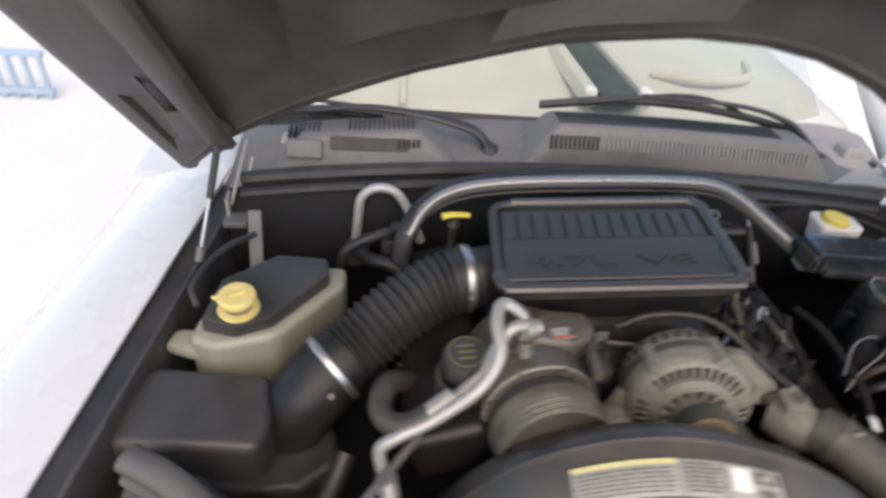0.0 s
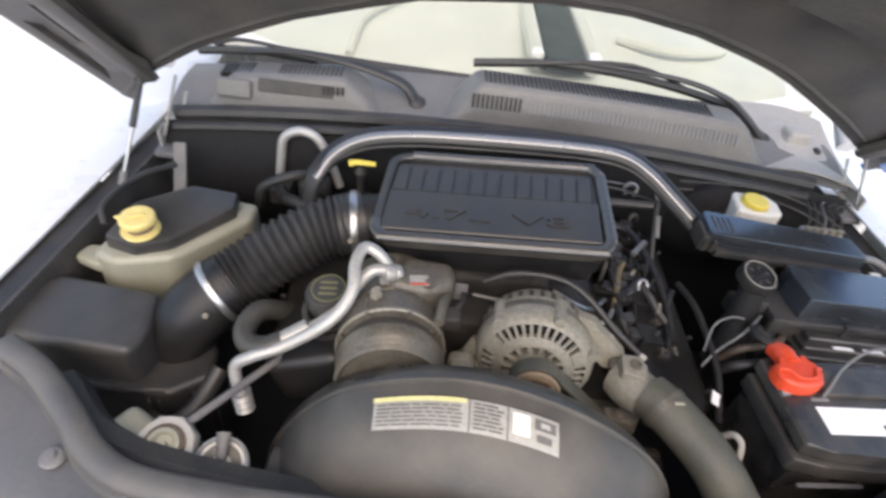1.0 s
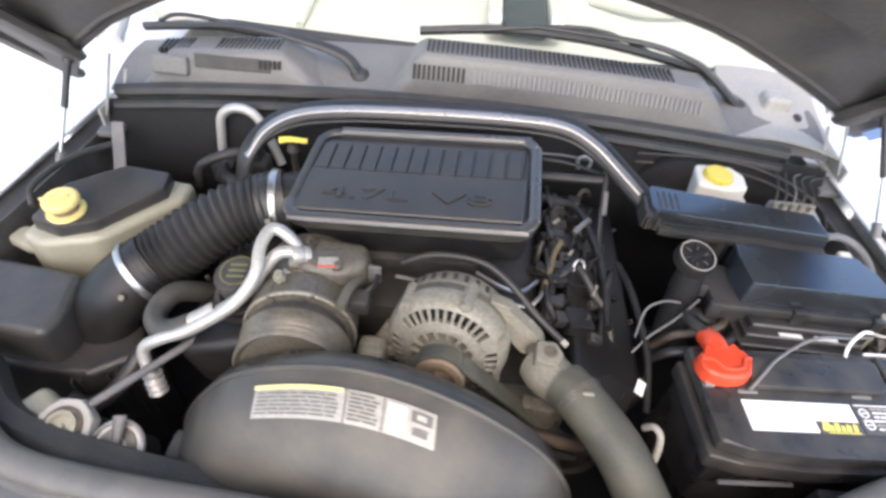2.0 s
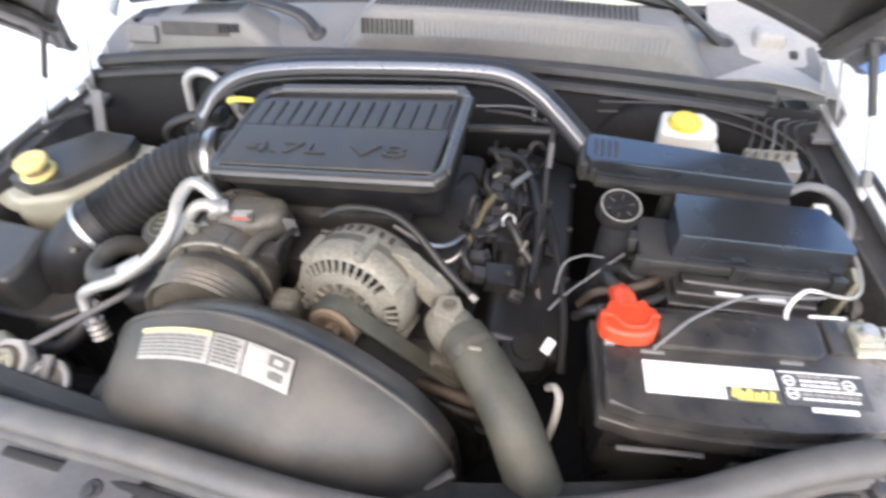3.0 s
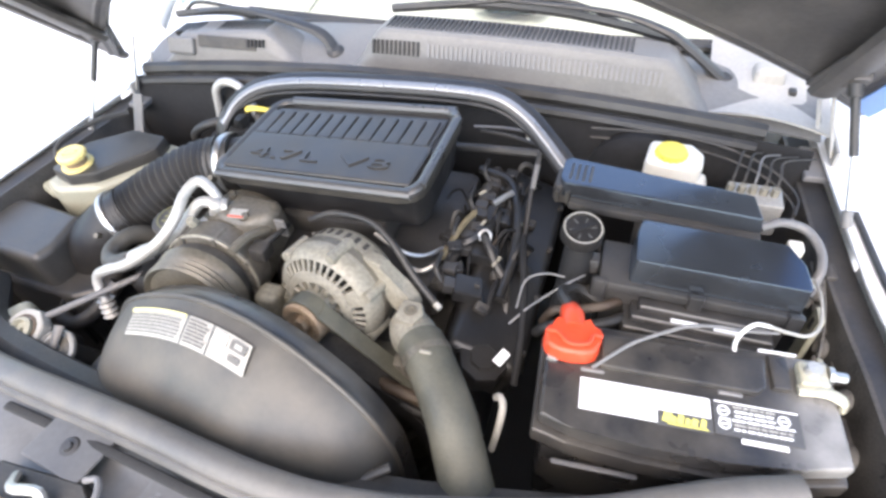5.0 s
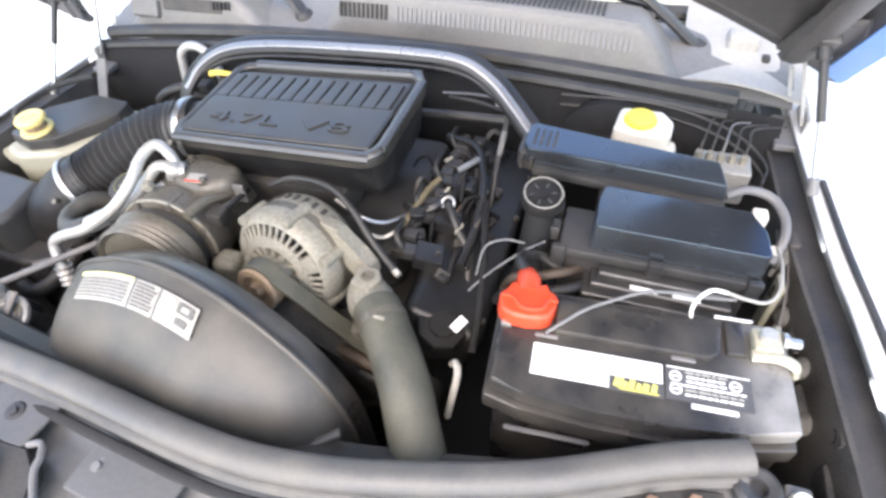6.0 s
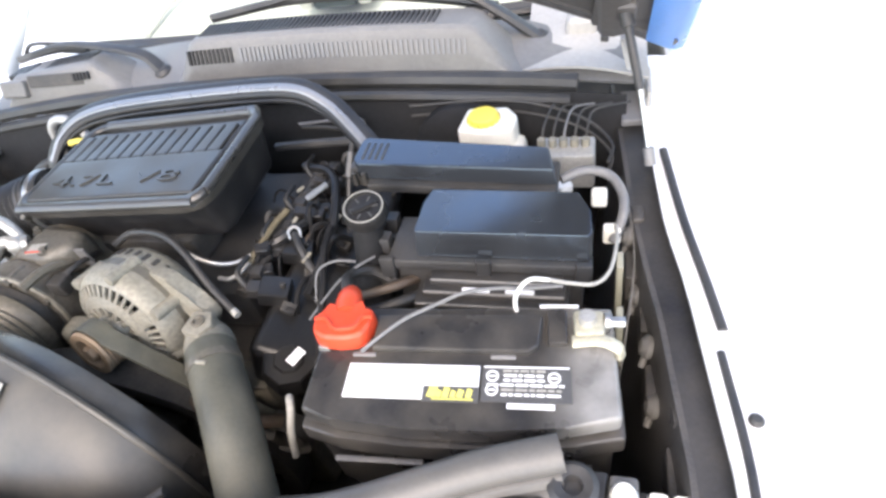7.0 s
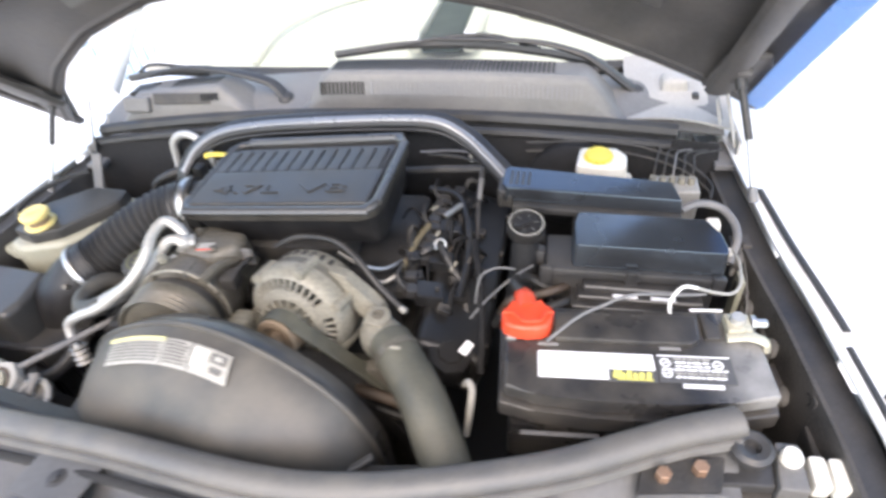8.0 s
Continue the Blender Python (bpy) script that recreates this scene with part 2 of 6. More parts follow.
def box(lo, hi, m=Matrix(), r=0.004, seg=2, taper=0.0, shear=(0, 0)):
    return add_box(bmesh.new(), lo, hi, m, r, seg, taper, shear)


def add_prism(bm, poly, z0, z1, m=Matrix(), r=0.0, seg=2, draw=0.0):
    """A polygon of (x, y) raised from z0 to z1; draw shrinks the top towards its middle by that share."""
    b = bmesh.new()
    cx, cy = sum(p[0] for p in poly) / len(poly), sum(p[1] for p in poly) / len(poly)
    lo = [b.verts.new((x, y, z0)) for x, y in poly]
    hi = [b.verts.new((x + (cx - x) * draw, y + (cy - y) * draw, z1)) for x, y in poly]
    b.faces.new(lo[::-1])
    top = b.faces.new(hi)
    k = len(poly)
    for i in range(k):
        b.faces.new((lo[i], lo[(i + 1) % k], hi[(i + 1) % k], hi[i]))
    bevel(b, b.edges if seg > 0 else top.edges, r, max(seg, 1))
    return merge(bm, b, m)


def prism(poly, z0, z1, m=Matrix(), r=0.003, seg=2, draw=0.0):
    return add_prism(bmesh.new(), poly, z0, z1, m, r, seg, draw)


def add_lathe(bm, m, profile, segs=28):
    """Turns a profile of (radius, height) round the frame's z."""
    b = bmesh.new()
    rings = []
    for r, z in profile:
        if r < 1e-6:
            rings.append([b.verts.new((0, 0, z))])
        else:
            rings.append([b.verts.new((r * math.cos(2 * math.pi * i / segs), r * math.sin(2 * math.pi * i / segs), z)) for i in range(segs)])
    for a, c in zip(rings, rings[1:]):
        for i in range(segs):
            j = (i + 1) % segs
            q = [a[i % len(a)], a[j % len(a)], c[j % len(c)], c[i % len(c)]]
            q = list(dict.fromkeys(q))
            if len(q) > 2:
                b.faces.new(q)
    return merge(bm, b, m)


def lathe(m, profile, segs=28):
    return add_lathe(bmesh.new(), m, profile, segs)


def aim(p, q):
    """A frame at p with z towards q."""
    p, q = Vector(p), Vector(q)
    m = (q - p).to_track_quat("Z", "Y").to_matrix().to_4x4()
    m.translation = p
    return m


def spline(pts, n=6):
    pts = [Vector(p) for p in pts]
    if len(pts) < 3:
        return pts
    e = [2 * pts[0] - pts[1]] + pts + [2 * pts[-1] - pts[-2]]
    out = []
    for a, b, c, d in zip(e, e[1:], e[2:], e[3:]):
        for i in range(n):
            t = i / n
            out.append(0.5 * ((2 * b) + (c - a) * t + (2 * a - 5 * b + 4 * c - d) * t * t + (3 * b - a - 3 * c + d) * t ** 3))
    return out + [pts[-1]]


def add_tube(bm, pts, radius, segs=10, n=6, flat=1.0, ribs=0, depth=0.0):
    """A round rod along a smooth line; radius may be a list from end to end; flat squashes it; ribs makes bellows."""
    line = spline(pts, n)
    if ribs:
        fine = []
        total = ribs * 6
        for i in range(total + 1):
            u = i / total * (len(line) - 1)
            k = min(int(u), len(line) - 2)
            fine.append(line[k].lerp(line[k + 1], u - k))
        line = fine
    b = bmesh.new()
    tangents = [(line[min(i + 1, len(line) - 1)] - line[max(i - 1, 0)]).normalized() for i in range(len(line))]
    side = tangents[0].cross(Vector((0, 0, 1)))
    if side.length < 0.1:
        side = tangents[0].cross(Vector((1, 0, 0)))
    side.normalize()
    rings = []
    for i, (p, t) in enumerate(zip(line, tangents)):
        side = (side - t * side.dot(t)).normalized()
        up = side.cross(t)
        u = i / (len(line) - 1)
        if isinstance(radius, (list, tuple)):
            v = u * (len(radius) - 1)
            k = min(int(v), len(radius) - 2)
            r = radius[k] + (radius[k + 1] - radius[k]) * (v - k)
        else:
            r = radius
        if ribs:
            r += depth * math.cos(2 * math.pi * u * ribs)
        rings.append([b.verts.new(p + side * (r * math.cos(2 * math.pi * j / segs)) + up * (r * flat * math.sin(2 * math.pi * j / segs))) for j in range(segs)])
    for a, c in zip(rings, rings[1:]):
        for j in range(segs):
            b.faces.new((a[j], a[(j + 1) % segs], c[(j + 1) % segs], c[j]))
    b.faces.new(rings[0][::-1])
    b.faces.new(rings[-1])
    return merge(bm, b)


def tube(pts, radius, segs=10, n=6, flat=1.0, ribs=0, depth=0.0):
    return add_tube(bmesh.new(), pts, radius, segs, n, flat, ribs, depth)


def sheet(nu, nv, f, thick=0.0):
    """A surface f(u, v), u and v from 0 to 1, with a thickness along its normals."""
    b = bmesh.new()
    vs = [[b.verts.new(f(i / nu, j / nv)) for j in range(nv + 1)] for i in range(nu + 1)]
    for i in range(nu):
        for j in range(nv):
            b.faces.new((vs[i][j], vs[i + 1][j], vs[i + 1][j + 1], vs[i][j + 1]))
    bmesh.ops.recalc_face_normals(b, faces=b.faces)
    if thick:
        bmesh.ops.solidify(b, geom=b.faces[:], thickness=thick)
    return b


def words(text, size, depth, m):
    """Letters of the built-in font as a bmesh."""
    cu = bpy.data.curves.new("letters", "FONT")
    cu.body, cu.size, cu.extrude, cu.resolution_u = text, size, depth, 3
    ob = new("letters", cu)
    me = bpy.data.meshes.new_from_object(ob.evaluated_get(bpy.context.evaluated_depsgraph_get()))
    b = bmesh.new()
    b.from_mesh(me)
    bpy.data.objects.remove(ob)
    bpy.data.meshes.remove(me)
    b.transform(m)
    return b


def bolt(name, p, q, r, h, parent, material=STEEL, washer=True):
    b = lathe(aim(p, q), [(0, 0), (r * 1.7, 0), (r * 1.7, h * 0.25), (0, h * 0.25)], 16) if washer else bmesh.new()
    add_lathe(b, aim(p, q), [(0, 0), (r, 0), (r, h * 0.9), (r * 0.85, h), (0, h)], 6)
    return part(name, b, material, parent)


# ---- the ground and what stands round the car ----
ground = part("ground", sheet(24, 24, lambda u, v: Vector(((u - 0.5) * 400, (v - 0.5) * 400, 0))), CONCRETE, None, "pale sunlit concrete ground around the car")
tagged(ground, category="ground", kind="structure")

fence = thing("railing", (-2.6, 2.9, 0), "low blue-grey metal railing standing on pale concrete", "railing")
fence_m = axes((-2.86, 2.9, 0), (1, 0.0, 0), (0, 1, 0))
for i in range(9):
    part("bar", box((0.08 * i, -0.012, 0.0), (0.08 * i + 0.025, 0.012, 0.26), fence_m, 0.003, 1), FENCE, fence)
for z in (0.03, 0.24):
    part("rail", box((-0.05, -0.02, z), (0.68, 0.02, z + 0.03), fence_m, 0.004, 1), FENCE, fence)

# ---- the car's body ----
car = thing("car_body", (0, 1.4, 0.0), "white car body with an open engine bay and grey cowl", "car")


def fender(s):
    """Fender: crowned top from the bay's edge outwards, rolled over to the side; s is the side."""
    def f(u, v):
        y = -0.34 + 1.02 * u
        edge = 0.675 - 0.03 * max(0, (y - 0.2) / 0.4) + 0.032 * min(1, max(0, (0.28 - y) / 0.3)) if s > 0 else 0.765 - 0.07 * max(0, y) / 0.6
        top = 0.945 + (0.02 * u if s < 0 else 0.0) - (0.05 if s < 0 else 0.0) - 0.10 * max(0, -y) ** 1.2
        if v < 0.5:
            k = v / 0.5
            return Vector((s * (edge + 0.2 * math.sin(k * math.pi / 2)), y, top - 0.09 * (1 - math.cos(k * math.pi / 2))))
        k = (v - 0.5) / 0.5
        low = 0.72 - 0.3 * k if abs(y + 0.0) > 0.36 else 0.72 - 0.02 * k
        return Vector((s * (edge + 0.2 + 0.02 * math.sin(k * math.pi)), y, min(top - 0.09, 0.86) + (low - 0.86) * k))
    return sheet(24, 16, f, 0.004)


for s in (-1, 1):
    part("fender", fender(s), PAINT, car, "white painted fender")
    # gutter flange below the fender's edge, and the inner apron wall
    zf = 0.93 if s > 0 else 0.905
    ex = (lambda y: 0.668 - 0.035 * max(0, (y - 0.2) / 0.4) + 0.032 * min(1, max(0, (0.28 - y) / 0.3))) if s > 0 else (lambda y: 0.755 - 0.07 * max(0, y) / 0.6)
    part("gutter", sheet(12, 2, lambda u, v: Vector((s * (ex(-0.3 + 0.94 * u) - 0.016 + 0.03 * v), -0.3 + 0.94 * u, zf - 0.012 + 0.004 * v)), 0.004), BLACK, car, "black painted gutter beside the fender")
    part("apron", sheet(12, 6, lambda u, v: Vector((s * (ex(-0.3 + 0.94 * u) - 0.016 - 0.05 * math.sin(v * 1.4)), -0.3 + 0.94 * u, zf - 0.012 - 0.5 * v)), 0.006), APRON, car, "dirty black inner apron")
    part("side_panel", box((s * 0.80 - 0.10, 0.70, 0.35), (s * 0.80 + 0.10, 3.6, 0.87), Matrix(), 0.02), PAINT, car, "white door panel")
    part("pillar", tube([(s * 0.73, 0.72, 0.98), (s * 0.69, 1.1, 1.26), (s * 0.62, 1.5, 1.54)], [0.035, 0.03, 0.03], 10), PAINT, car, "white windscreen pillar")
    for y in (0.05, 2.8):
        wh = part("wheel", lathe(axes((s * 0.80 - 0.11, y, 0.36), (0, 1, 0), (0, 0, 1)), [(0, 0), (0.27, 0), (0.36, 0.03), (0.36, 0.19), (0.27, 0.22), (0, 0.22)], 28), TYRE, car, "black tyre")

strip = part("weatherstrip", tube([(0.674, 0.425, 0.947), (0.688, 0.3, 0.947), (0.704, 0.2, 0.946), (0.713, 0.14, 0.945)], 0.005, 8, 6, 0.7), RUBBER, car, "dark rubber strip along the fender edge")
part("weatherstrip", tube([(0.708, 0.115, 0.945), (0.718, 0.0, 0.945), (0.716, -0.1, 0.936)], 0.004, 8, 6, 0.7), RUBBER, car, "dark rubber strip along the fender edge")
part("roof", box((-0.62, 1.5, 1.54), (0.62, 3.5, 1.60), Matrix(), 0.02), PAINT, car, "white roof")
part("tailgate", box((-0.87, 3.58, 0.4), (0.87, 3.64, 1.5), Matrix(), 0.02), PAINT, car, "white tailgate")
part("cabin_floor", box((-0.86, 0.72, 0.3), (0.86, 3.58, 0.36), Matrix(), 0.01), DARK, car)
part("bay_floor", box((-0.66, -0.32, 0.42), (0.66, 0.62, 0.45), Matrix(), 0.004), SOOT, car, "dirty black tray below the engine")
part("bumper", box((-0.88, -0.62, 0.38), (0.88, -0.36, 0.88), Matrix(), 0.05, 3), PAINT, car, "white front bumper")

# front panel over the radiator, following the line of the rubber seal
SEAL_LINE = [(-0.675, 0.075, 0.905), (-0.62, 0.045, 0.90), (-0.56, -0.005, 0.90), (-0.515, -0.048, 0.90), (-0.455, -0.077, 0.902), (-0.34, -0.096, 0.916), (-0.15, -0.114, 0.934),
             (0.05, -0.134, 0.939), (0.16, -0.13, 0.94), (0.27, -0.107, 0.94), (0.385, -0.072, 0.94), (0.50, -0.022, 0.942), (0.57, 0.0, 0.946)]
SEAL_PTS = spline(SEAL_LINE, 6)


def front_panel(u, v):
    p = SEAL_PTS[min(int(u * (len(SEAL_PTS) - 1)), len(SEAL_PTS) - 1)]
    y = p.y + 0.012 + (-0.40 - p.y) * v
    trough = 0.022 * min(1.0, max(0.0, (p.x + 0.34) / 0.1)) * math.exp(-((v - 0.2) / 0.11) ** 2)
    return Vector((p.x, y, p.z - 0.022 - trough - 0.10 * v * v - 0.01 * (0 if v < 0.35 else 1)))


part("front_panel", sheet(len(SEAL_PTS) - 1, 14, front_panel, 0.004), FRONTPL, car, "grey plastic cover over the radiator support")
part("crossmember", tube([(-0.62, 0.06, 0.84), (-0.5, -0.03, 0.85), (-0.2, -0.08, 0.86), (0.1, -0.1, 0.86), (0.4, -0.05, 0.86), (0.6, 0.0, 0.86)], 0.03, 8), DARK, car, "black radiator crossmember")
part("radiator", box((-0.42, -0.13, 0.45), (0.42, -0.08, 0.84), Matrix(), 0.004), DARK, car)

seal = thing("seal", (0.0, -0.12, 0.93), "grey rubber bulb seal along the front panel", "seal")
part("bulb", tube(SEAL_LINE, 0.0175, 12, 6, 0.8), SEAL, seal, "round grey rubber bulb")
part("flange", tube([(x, y - 0.012, z - 0.016) for x, y, z in SEAL_LINE], 0.011, 8, 6, 0.8), SEAL, seal, "clip-on foot of the seal")

part("panel_gap", tube([(x, y - 0.032, z - 0.024) for x, y, z in SEAL_LINE[5:11]], 0.006, 8, 6, 0.6), SOOT, car, "dark gap in the front panel below the seal")

# firewall, cowl and scuttle
FW_L, FW_R = -0.66, 0.63


def cowl_edge(x):
    """Line of the rubber strip that ends the engine bay: (y, z)."""
    k = (x + 0.03) / 0.62
    return 0.575 - 0.02 * max(0, k) * k, 1.0 - 0.042 * k * k * (1 if k < 0 else 0.55)


def firewall(u, v):
    x = FW_L + (FW_R - FW_L) * u
    y, z = cowl_edge(x)
    return Vector((x, y - 0.01 - 0.035 * math.sin(math.pi * min(v * 2.2, 1)), z - 0.014 - 0.5 * v))


part("firewall", sheet(24, 14, firewall, 0.006), FIREW, car, "black padded firewall")
part("cowl_strip", tube([(x, cowl_edge(x)[0], cowl_edge(x)[1] - 0.004) for x in [-0.64 + 0.06 * i for i in range(20)] + [0.56]], 0.0135, 8, 3), RUBBER, car, "black rubber strip along the cowl")
part("cowl_lip", tube([(x, cowl_edge(x)[0] - 0.02, cowl_edge(x)[1] - 0.022) for x in [-0.64 + 0.06 * i for i in range(20)] + [0.55]], 0.009, 8, 3), RUBBER, car, "second rubber lip")


def scuttle(u, v):
    x = -0.66 + 1.3 * u
    y, z = cowl_edge(x)
    return Vector((x, y + 0.01 + 0.155 * v, z - 0.006 + 0.02 * v + 0.012 * math.sin(math.pi * v)))


part("scuttle_panel", sheet(26, 8, scuttle, 0.004), COWL, car, "weathered grey plastic scuttle panel")


def screen(u, v):
    x = (u - 0.5) * (1.27 - 0.15 * v)
    return Vector((x, 0.735 + 0.79 * v + 0.10 * (2 * u - 1) ** 2 * (1 - v), 1.003 + 0.54 * v - 0.03 * (2 * u - 1) ** 2))


glass = part("windscreen", sheet(20, 10, screen), GLASS, car, "clear raked windscreen")
glass.visible_shadow = False
part("screen_band", sheet(20, 2, lambda u, v: screen(u, 0.02 * v) + Vector((0, -0.004, 0.004)), 0.001), RUBBER, car, "black band at the foot of the windscreen")
part("screen_trim", tube([screen(u / 16, 0.0) + Vector((0, -0.005, 0.002)) for u in range(17)], 0.007, 6, 2), RUBBER, car, "black rubber trim under the windscreen")
dash = part("dashboard", sheet(20, 12, lambda u, v: Vector(((u - 0.5) * 1.36, 0.76 + 0.85 * v + 0.07 * (2 * u - 1) ** 2 * (1 - v), 0.995 + 0.05 * math.sin(min(v * 2.2, 1.5)))), 0.02), CREAM, car, "cream vinyl dashboard top")
part("dash_inset", box((0.05, 0.8, 1.02), (0.14, 1.6, 1.052), Matrix(), 0.008), GREENDK, dash, "dark green-grey centre panel")
for x in (0.018, 0.142):
    part("dash_rib", box((x, 0.8, 1.02), (x + 0.03, 1.6, 1.062), Matrix(), 0.01), CREAM, dash, "raised cream rib")
part("dash_moulding", tube([(-0.36, 0.80, 1.005), (-0.34, 0.95, 1.035), (-0.22, 1.1, 1.045), (-0.02, 1.18, 1.045)], 0.008, 6), CREAM, dash)
part("dash_moulding", tube([(0.25, 1.0, 1.035), (0.36, 0.95, 1.04), (0.5, 1.0, 1.035), (0.56, 1.12, 1.03)], 0.012, 8), CREAM, dash, "cream instrument hood")
for x in (-0.36, 0.40):
    st = box((x - 0.25, 1.75, 0.6), (x + 0.25, 1.9, 1.3), Matrix(), 0.05, 3)
    add_box(st, (x - 0.14, 1.82, 1.3), (x + 0.14, 1.9, 1.5), Matrix(), 0.03, 3)
    part("seat_back", st, CREAM, car, "cream seat back")


def cowl_face(x, back=0.0, up=0.0):
    """A frame on the sloping front face of a cowl intake: x along the car's width, y up the slope, z out of it."""
    y, z = cowl_edge(x)
    return axes((x, y + 0.0125 + back, z + 0.028 + up), (1, 0, 0), (0, 0.014, 0.034))


def cowl_grille(name_label, x0, x1, depth, fronts, tops, high=1.0):
    """Raised air intake in the scuttle: a sloping front face with upright slots, and a slotted top.
    fronts: runs of (from, to, slot height, material); tops: runs of (from, to)."""
    xm = (x0 + x1) / 2
    y0, z0 = cowl_edge(xm)
    g = thing("cowl_grille", (xm, y0 + 0.05, z0), name_label, "cowl grille", "cowl grilles")

    def shape(u, v):
        x = x0 + (x1 - x0) * u
        y, z = cowl_edge(x)
        rise = min(1, u * (x1 - x0) / 0.062, (1 - u) * (x1 - x0) / 0.075)
        rise = rise * rise * (3 - 2 * rise) * 0.5 + rise * 0.5
        prof = [(0.008, 0.002), (0.0125, 0.028), (0.0265, 0.062), (0.034, 0.067), (depth, 0.062), (depth + 0.014, 0.004)]
        k = v * 5
        i = min(int(k), 4)
        a, b = prof[i], prof[i + 1]
        py, pz = a[0] + (b[0] - a[0]) * (k - i), a[1] + (b[1] - a[1]) * (k - i)
        return Vector((x, y + py, z + 0.003 + pz * rise * high - (1 - rise) * 0.003))

    part("housing", sheet(48, 20, shape, 0.003), COWL, g)
    for a, b, tall, material in fronts:
        for i in range(int((b - a) / 0.0085)):
            part("slot", box((0, 0.004, -0.004), (0.0045, tall, 0.0009), cowl_face(a + 0.0085 * i) @ Matrix.Translation((0, 0, 0.003)), 0.0), material, g)
    for a, b in tops:
        for i in range(int((b - a) / 0.0085)):
            x = a + 0.0085 * i
            y, z = cowl_edge(x)
            part("top_slot", box((x, y + 0.042, z + 0.052 * high), (x + 0.0042, y + depth - 0.012, z + 0.0708 * high), Matrix(), 0.0), RUBBER, g)
    return g


cowl_grille("grey plastic air intake grille in the scuttle panel", -0.155, 0.475, 0.10, [(-0.105, -0.005, 0.028, SOOT), (0.0, 0.405, 0.026, GREYPL)], [(-0.085, 0.35)])
lg = cowl_grille("smaller grey plastic intake moulding in the scuttle panel", -0.60, -0.265, 0.095, [(-0.375, -0.325, 0.018, SOOT)], [(-0.565, -0.5), (-0.46, -0.34)], 0.78)
# dark panel stands in for shade on the intake's front face
part("front_slot", box((-0.06, 0.001, -0.002), (0.075, 0.024, 0.0022), cowl_face(-0.43), 0.002), DARK, lg, "dark panel for the shade on the front face")
part("side_block", box((-0.075, -0.012, -0.02), (-0.012, 0.022, 0.008), cowl_face(-0.49), 0.006, 3), COWL, lg, "raised rounded end block")
for s, zc, x0, deep in ((1, 0.0, 0.475, 0.2), (-1, -0.034, 0.535, 0.13)):
    part("corner_fairing", sheet(12, 12, lambda u, v: Vector((s * (x0 + (0.66 - x0) * u), 0.585 + deep * v - 0.02 * u, 0.984 + zc + (0.8 * deep * v * v) * deep + 0.012 * math.sin(math.pi * u) - 0.012 * u + 0.007 * (1 if 0.3 < v < 0.72 and 0.18 < u < 0.8 else 0))), 0.004), PALECOWL, car, "pale sun-bleached corner fairing")
    part("hinge_cover", box((s * 0.562 - 0.027, 0.652, 0.975 + zc), (s * 0.562 + 0.027, 0.70, 1.024 + zc), Matrix(), 0.009, 3, 0.004), PALECOWL, car, "pale plastic hinge cover")
    part("corner_clip", box((s * 0.597 - 0.006, 0.635, 0.985 + zc), (s * 0.597 + 0.006, 0.65, 1.004 + zc), Matrix(), 0.003), RUBBER, car, "small black clip")

# ---- wipers ----
def wiper(label, pivot, arm, blade):
    w = thing("wiper", pivot, label, "windscreen wiper", "wipers")
    part("arm", tube(arm, [0.014, 0.013, 0.010, 0.008, 0.006], 8, 6, 0.6), RUBBER, w, "black painted wiper arm")
    part("pivot_cap", lathe(aim(pivot, Vector(pivot) + Vector((0, -0.3, 1))), [(0, -0.02), (0.017, -0.02), (0.017, 0.008), (0.01, 0.014), (0, 0.014)], 14), RUBBER, w)
    part("blade", tube(blade, 0.0055, 6, 4, 1.6), BLACK, w, "black wiper blade")
    up = [Vector(p) + Vector((0, 0.002, 0.012)) for p in blade]
    part("blade_frame", tube([up[0].lerp(up[-1], 0.15), up[len(up) // 2] + Vector((0, 0, 0.008)), up[0].lerp(up[-1], 0.85)], 0.004, 6, 5), RUBBER, w, "thin black blade frame")


wiper("black windscreen wiper with a curved arm at rest", (0.495, 0.67, 0.99), [(0.495, 0.67, 0.995), (0.43, 0.672, 1.045), (0.385, 0.676, 1.07), (0.29, 0.69, 1.088), (0.10, 0.71, 1.09)],
      [(-0.105, 0.70, 1.065), (0.05, 0.71, 1.078), (0.2, 0.71, 1.074), (0.33, 0.70, 1.06), (0.43, 0.695, 1.04)])
wiper("black windscreen wiper with a long curved arm at rest", (-0.205, 0.63, 1.0), [(-0.205, 0.63, 1.005), (-0.238, 0.638, 1.036), (-0.326, 0.645, 1.056), (-0.43, 0.66, 1.06), (-0.53, 0.67, 1.045)],
      [(-0.40, 0.68, 1.04), (-0.47, 0.69, 1.04), (-0.55, 0.70, 1.03), (-0.64, 0.72, 1.01)])

# ---- hood, propped open ----
HOOD_A = radians(46)
HOOD_B, HOOD_D = Vector((0, 0.61, 0.955)), Vector((0, -math.cos(HOOD_A), math.sin(HOOD_A)))
HOOD_N = Vector((0, math.sin(HOOD_A), math.cos(HOOD_A)))


REAR_X = (-0.70, -0.6, -0.5, -0.42, -0.35, -0.2, -0.05, 0.05, 0.15, 0.28, 0.38, 0.5, 0.6, 0.70)
REAR_D = (0.0, 0.15, 0.25, 0.31, 0.36, 0.42, 0.43, 0.413, 0.378, 0.312, 0.245, 0.165, 0.09, 0.0)


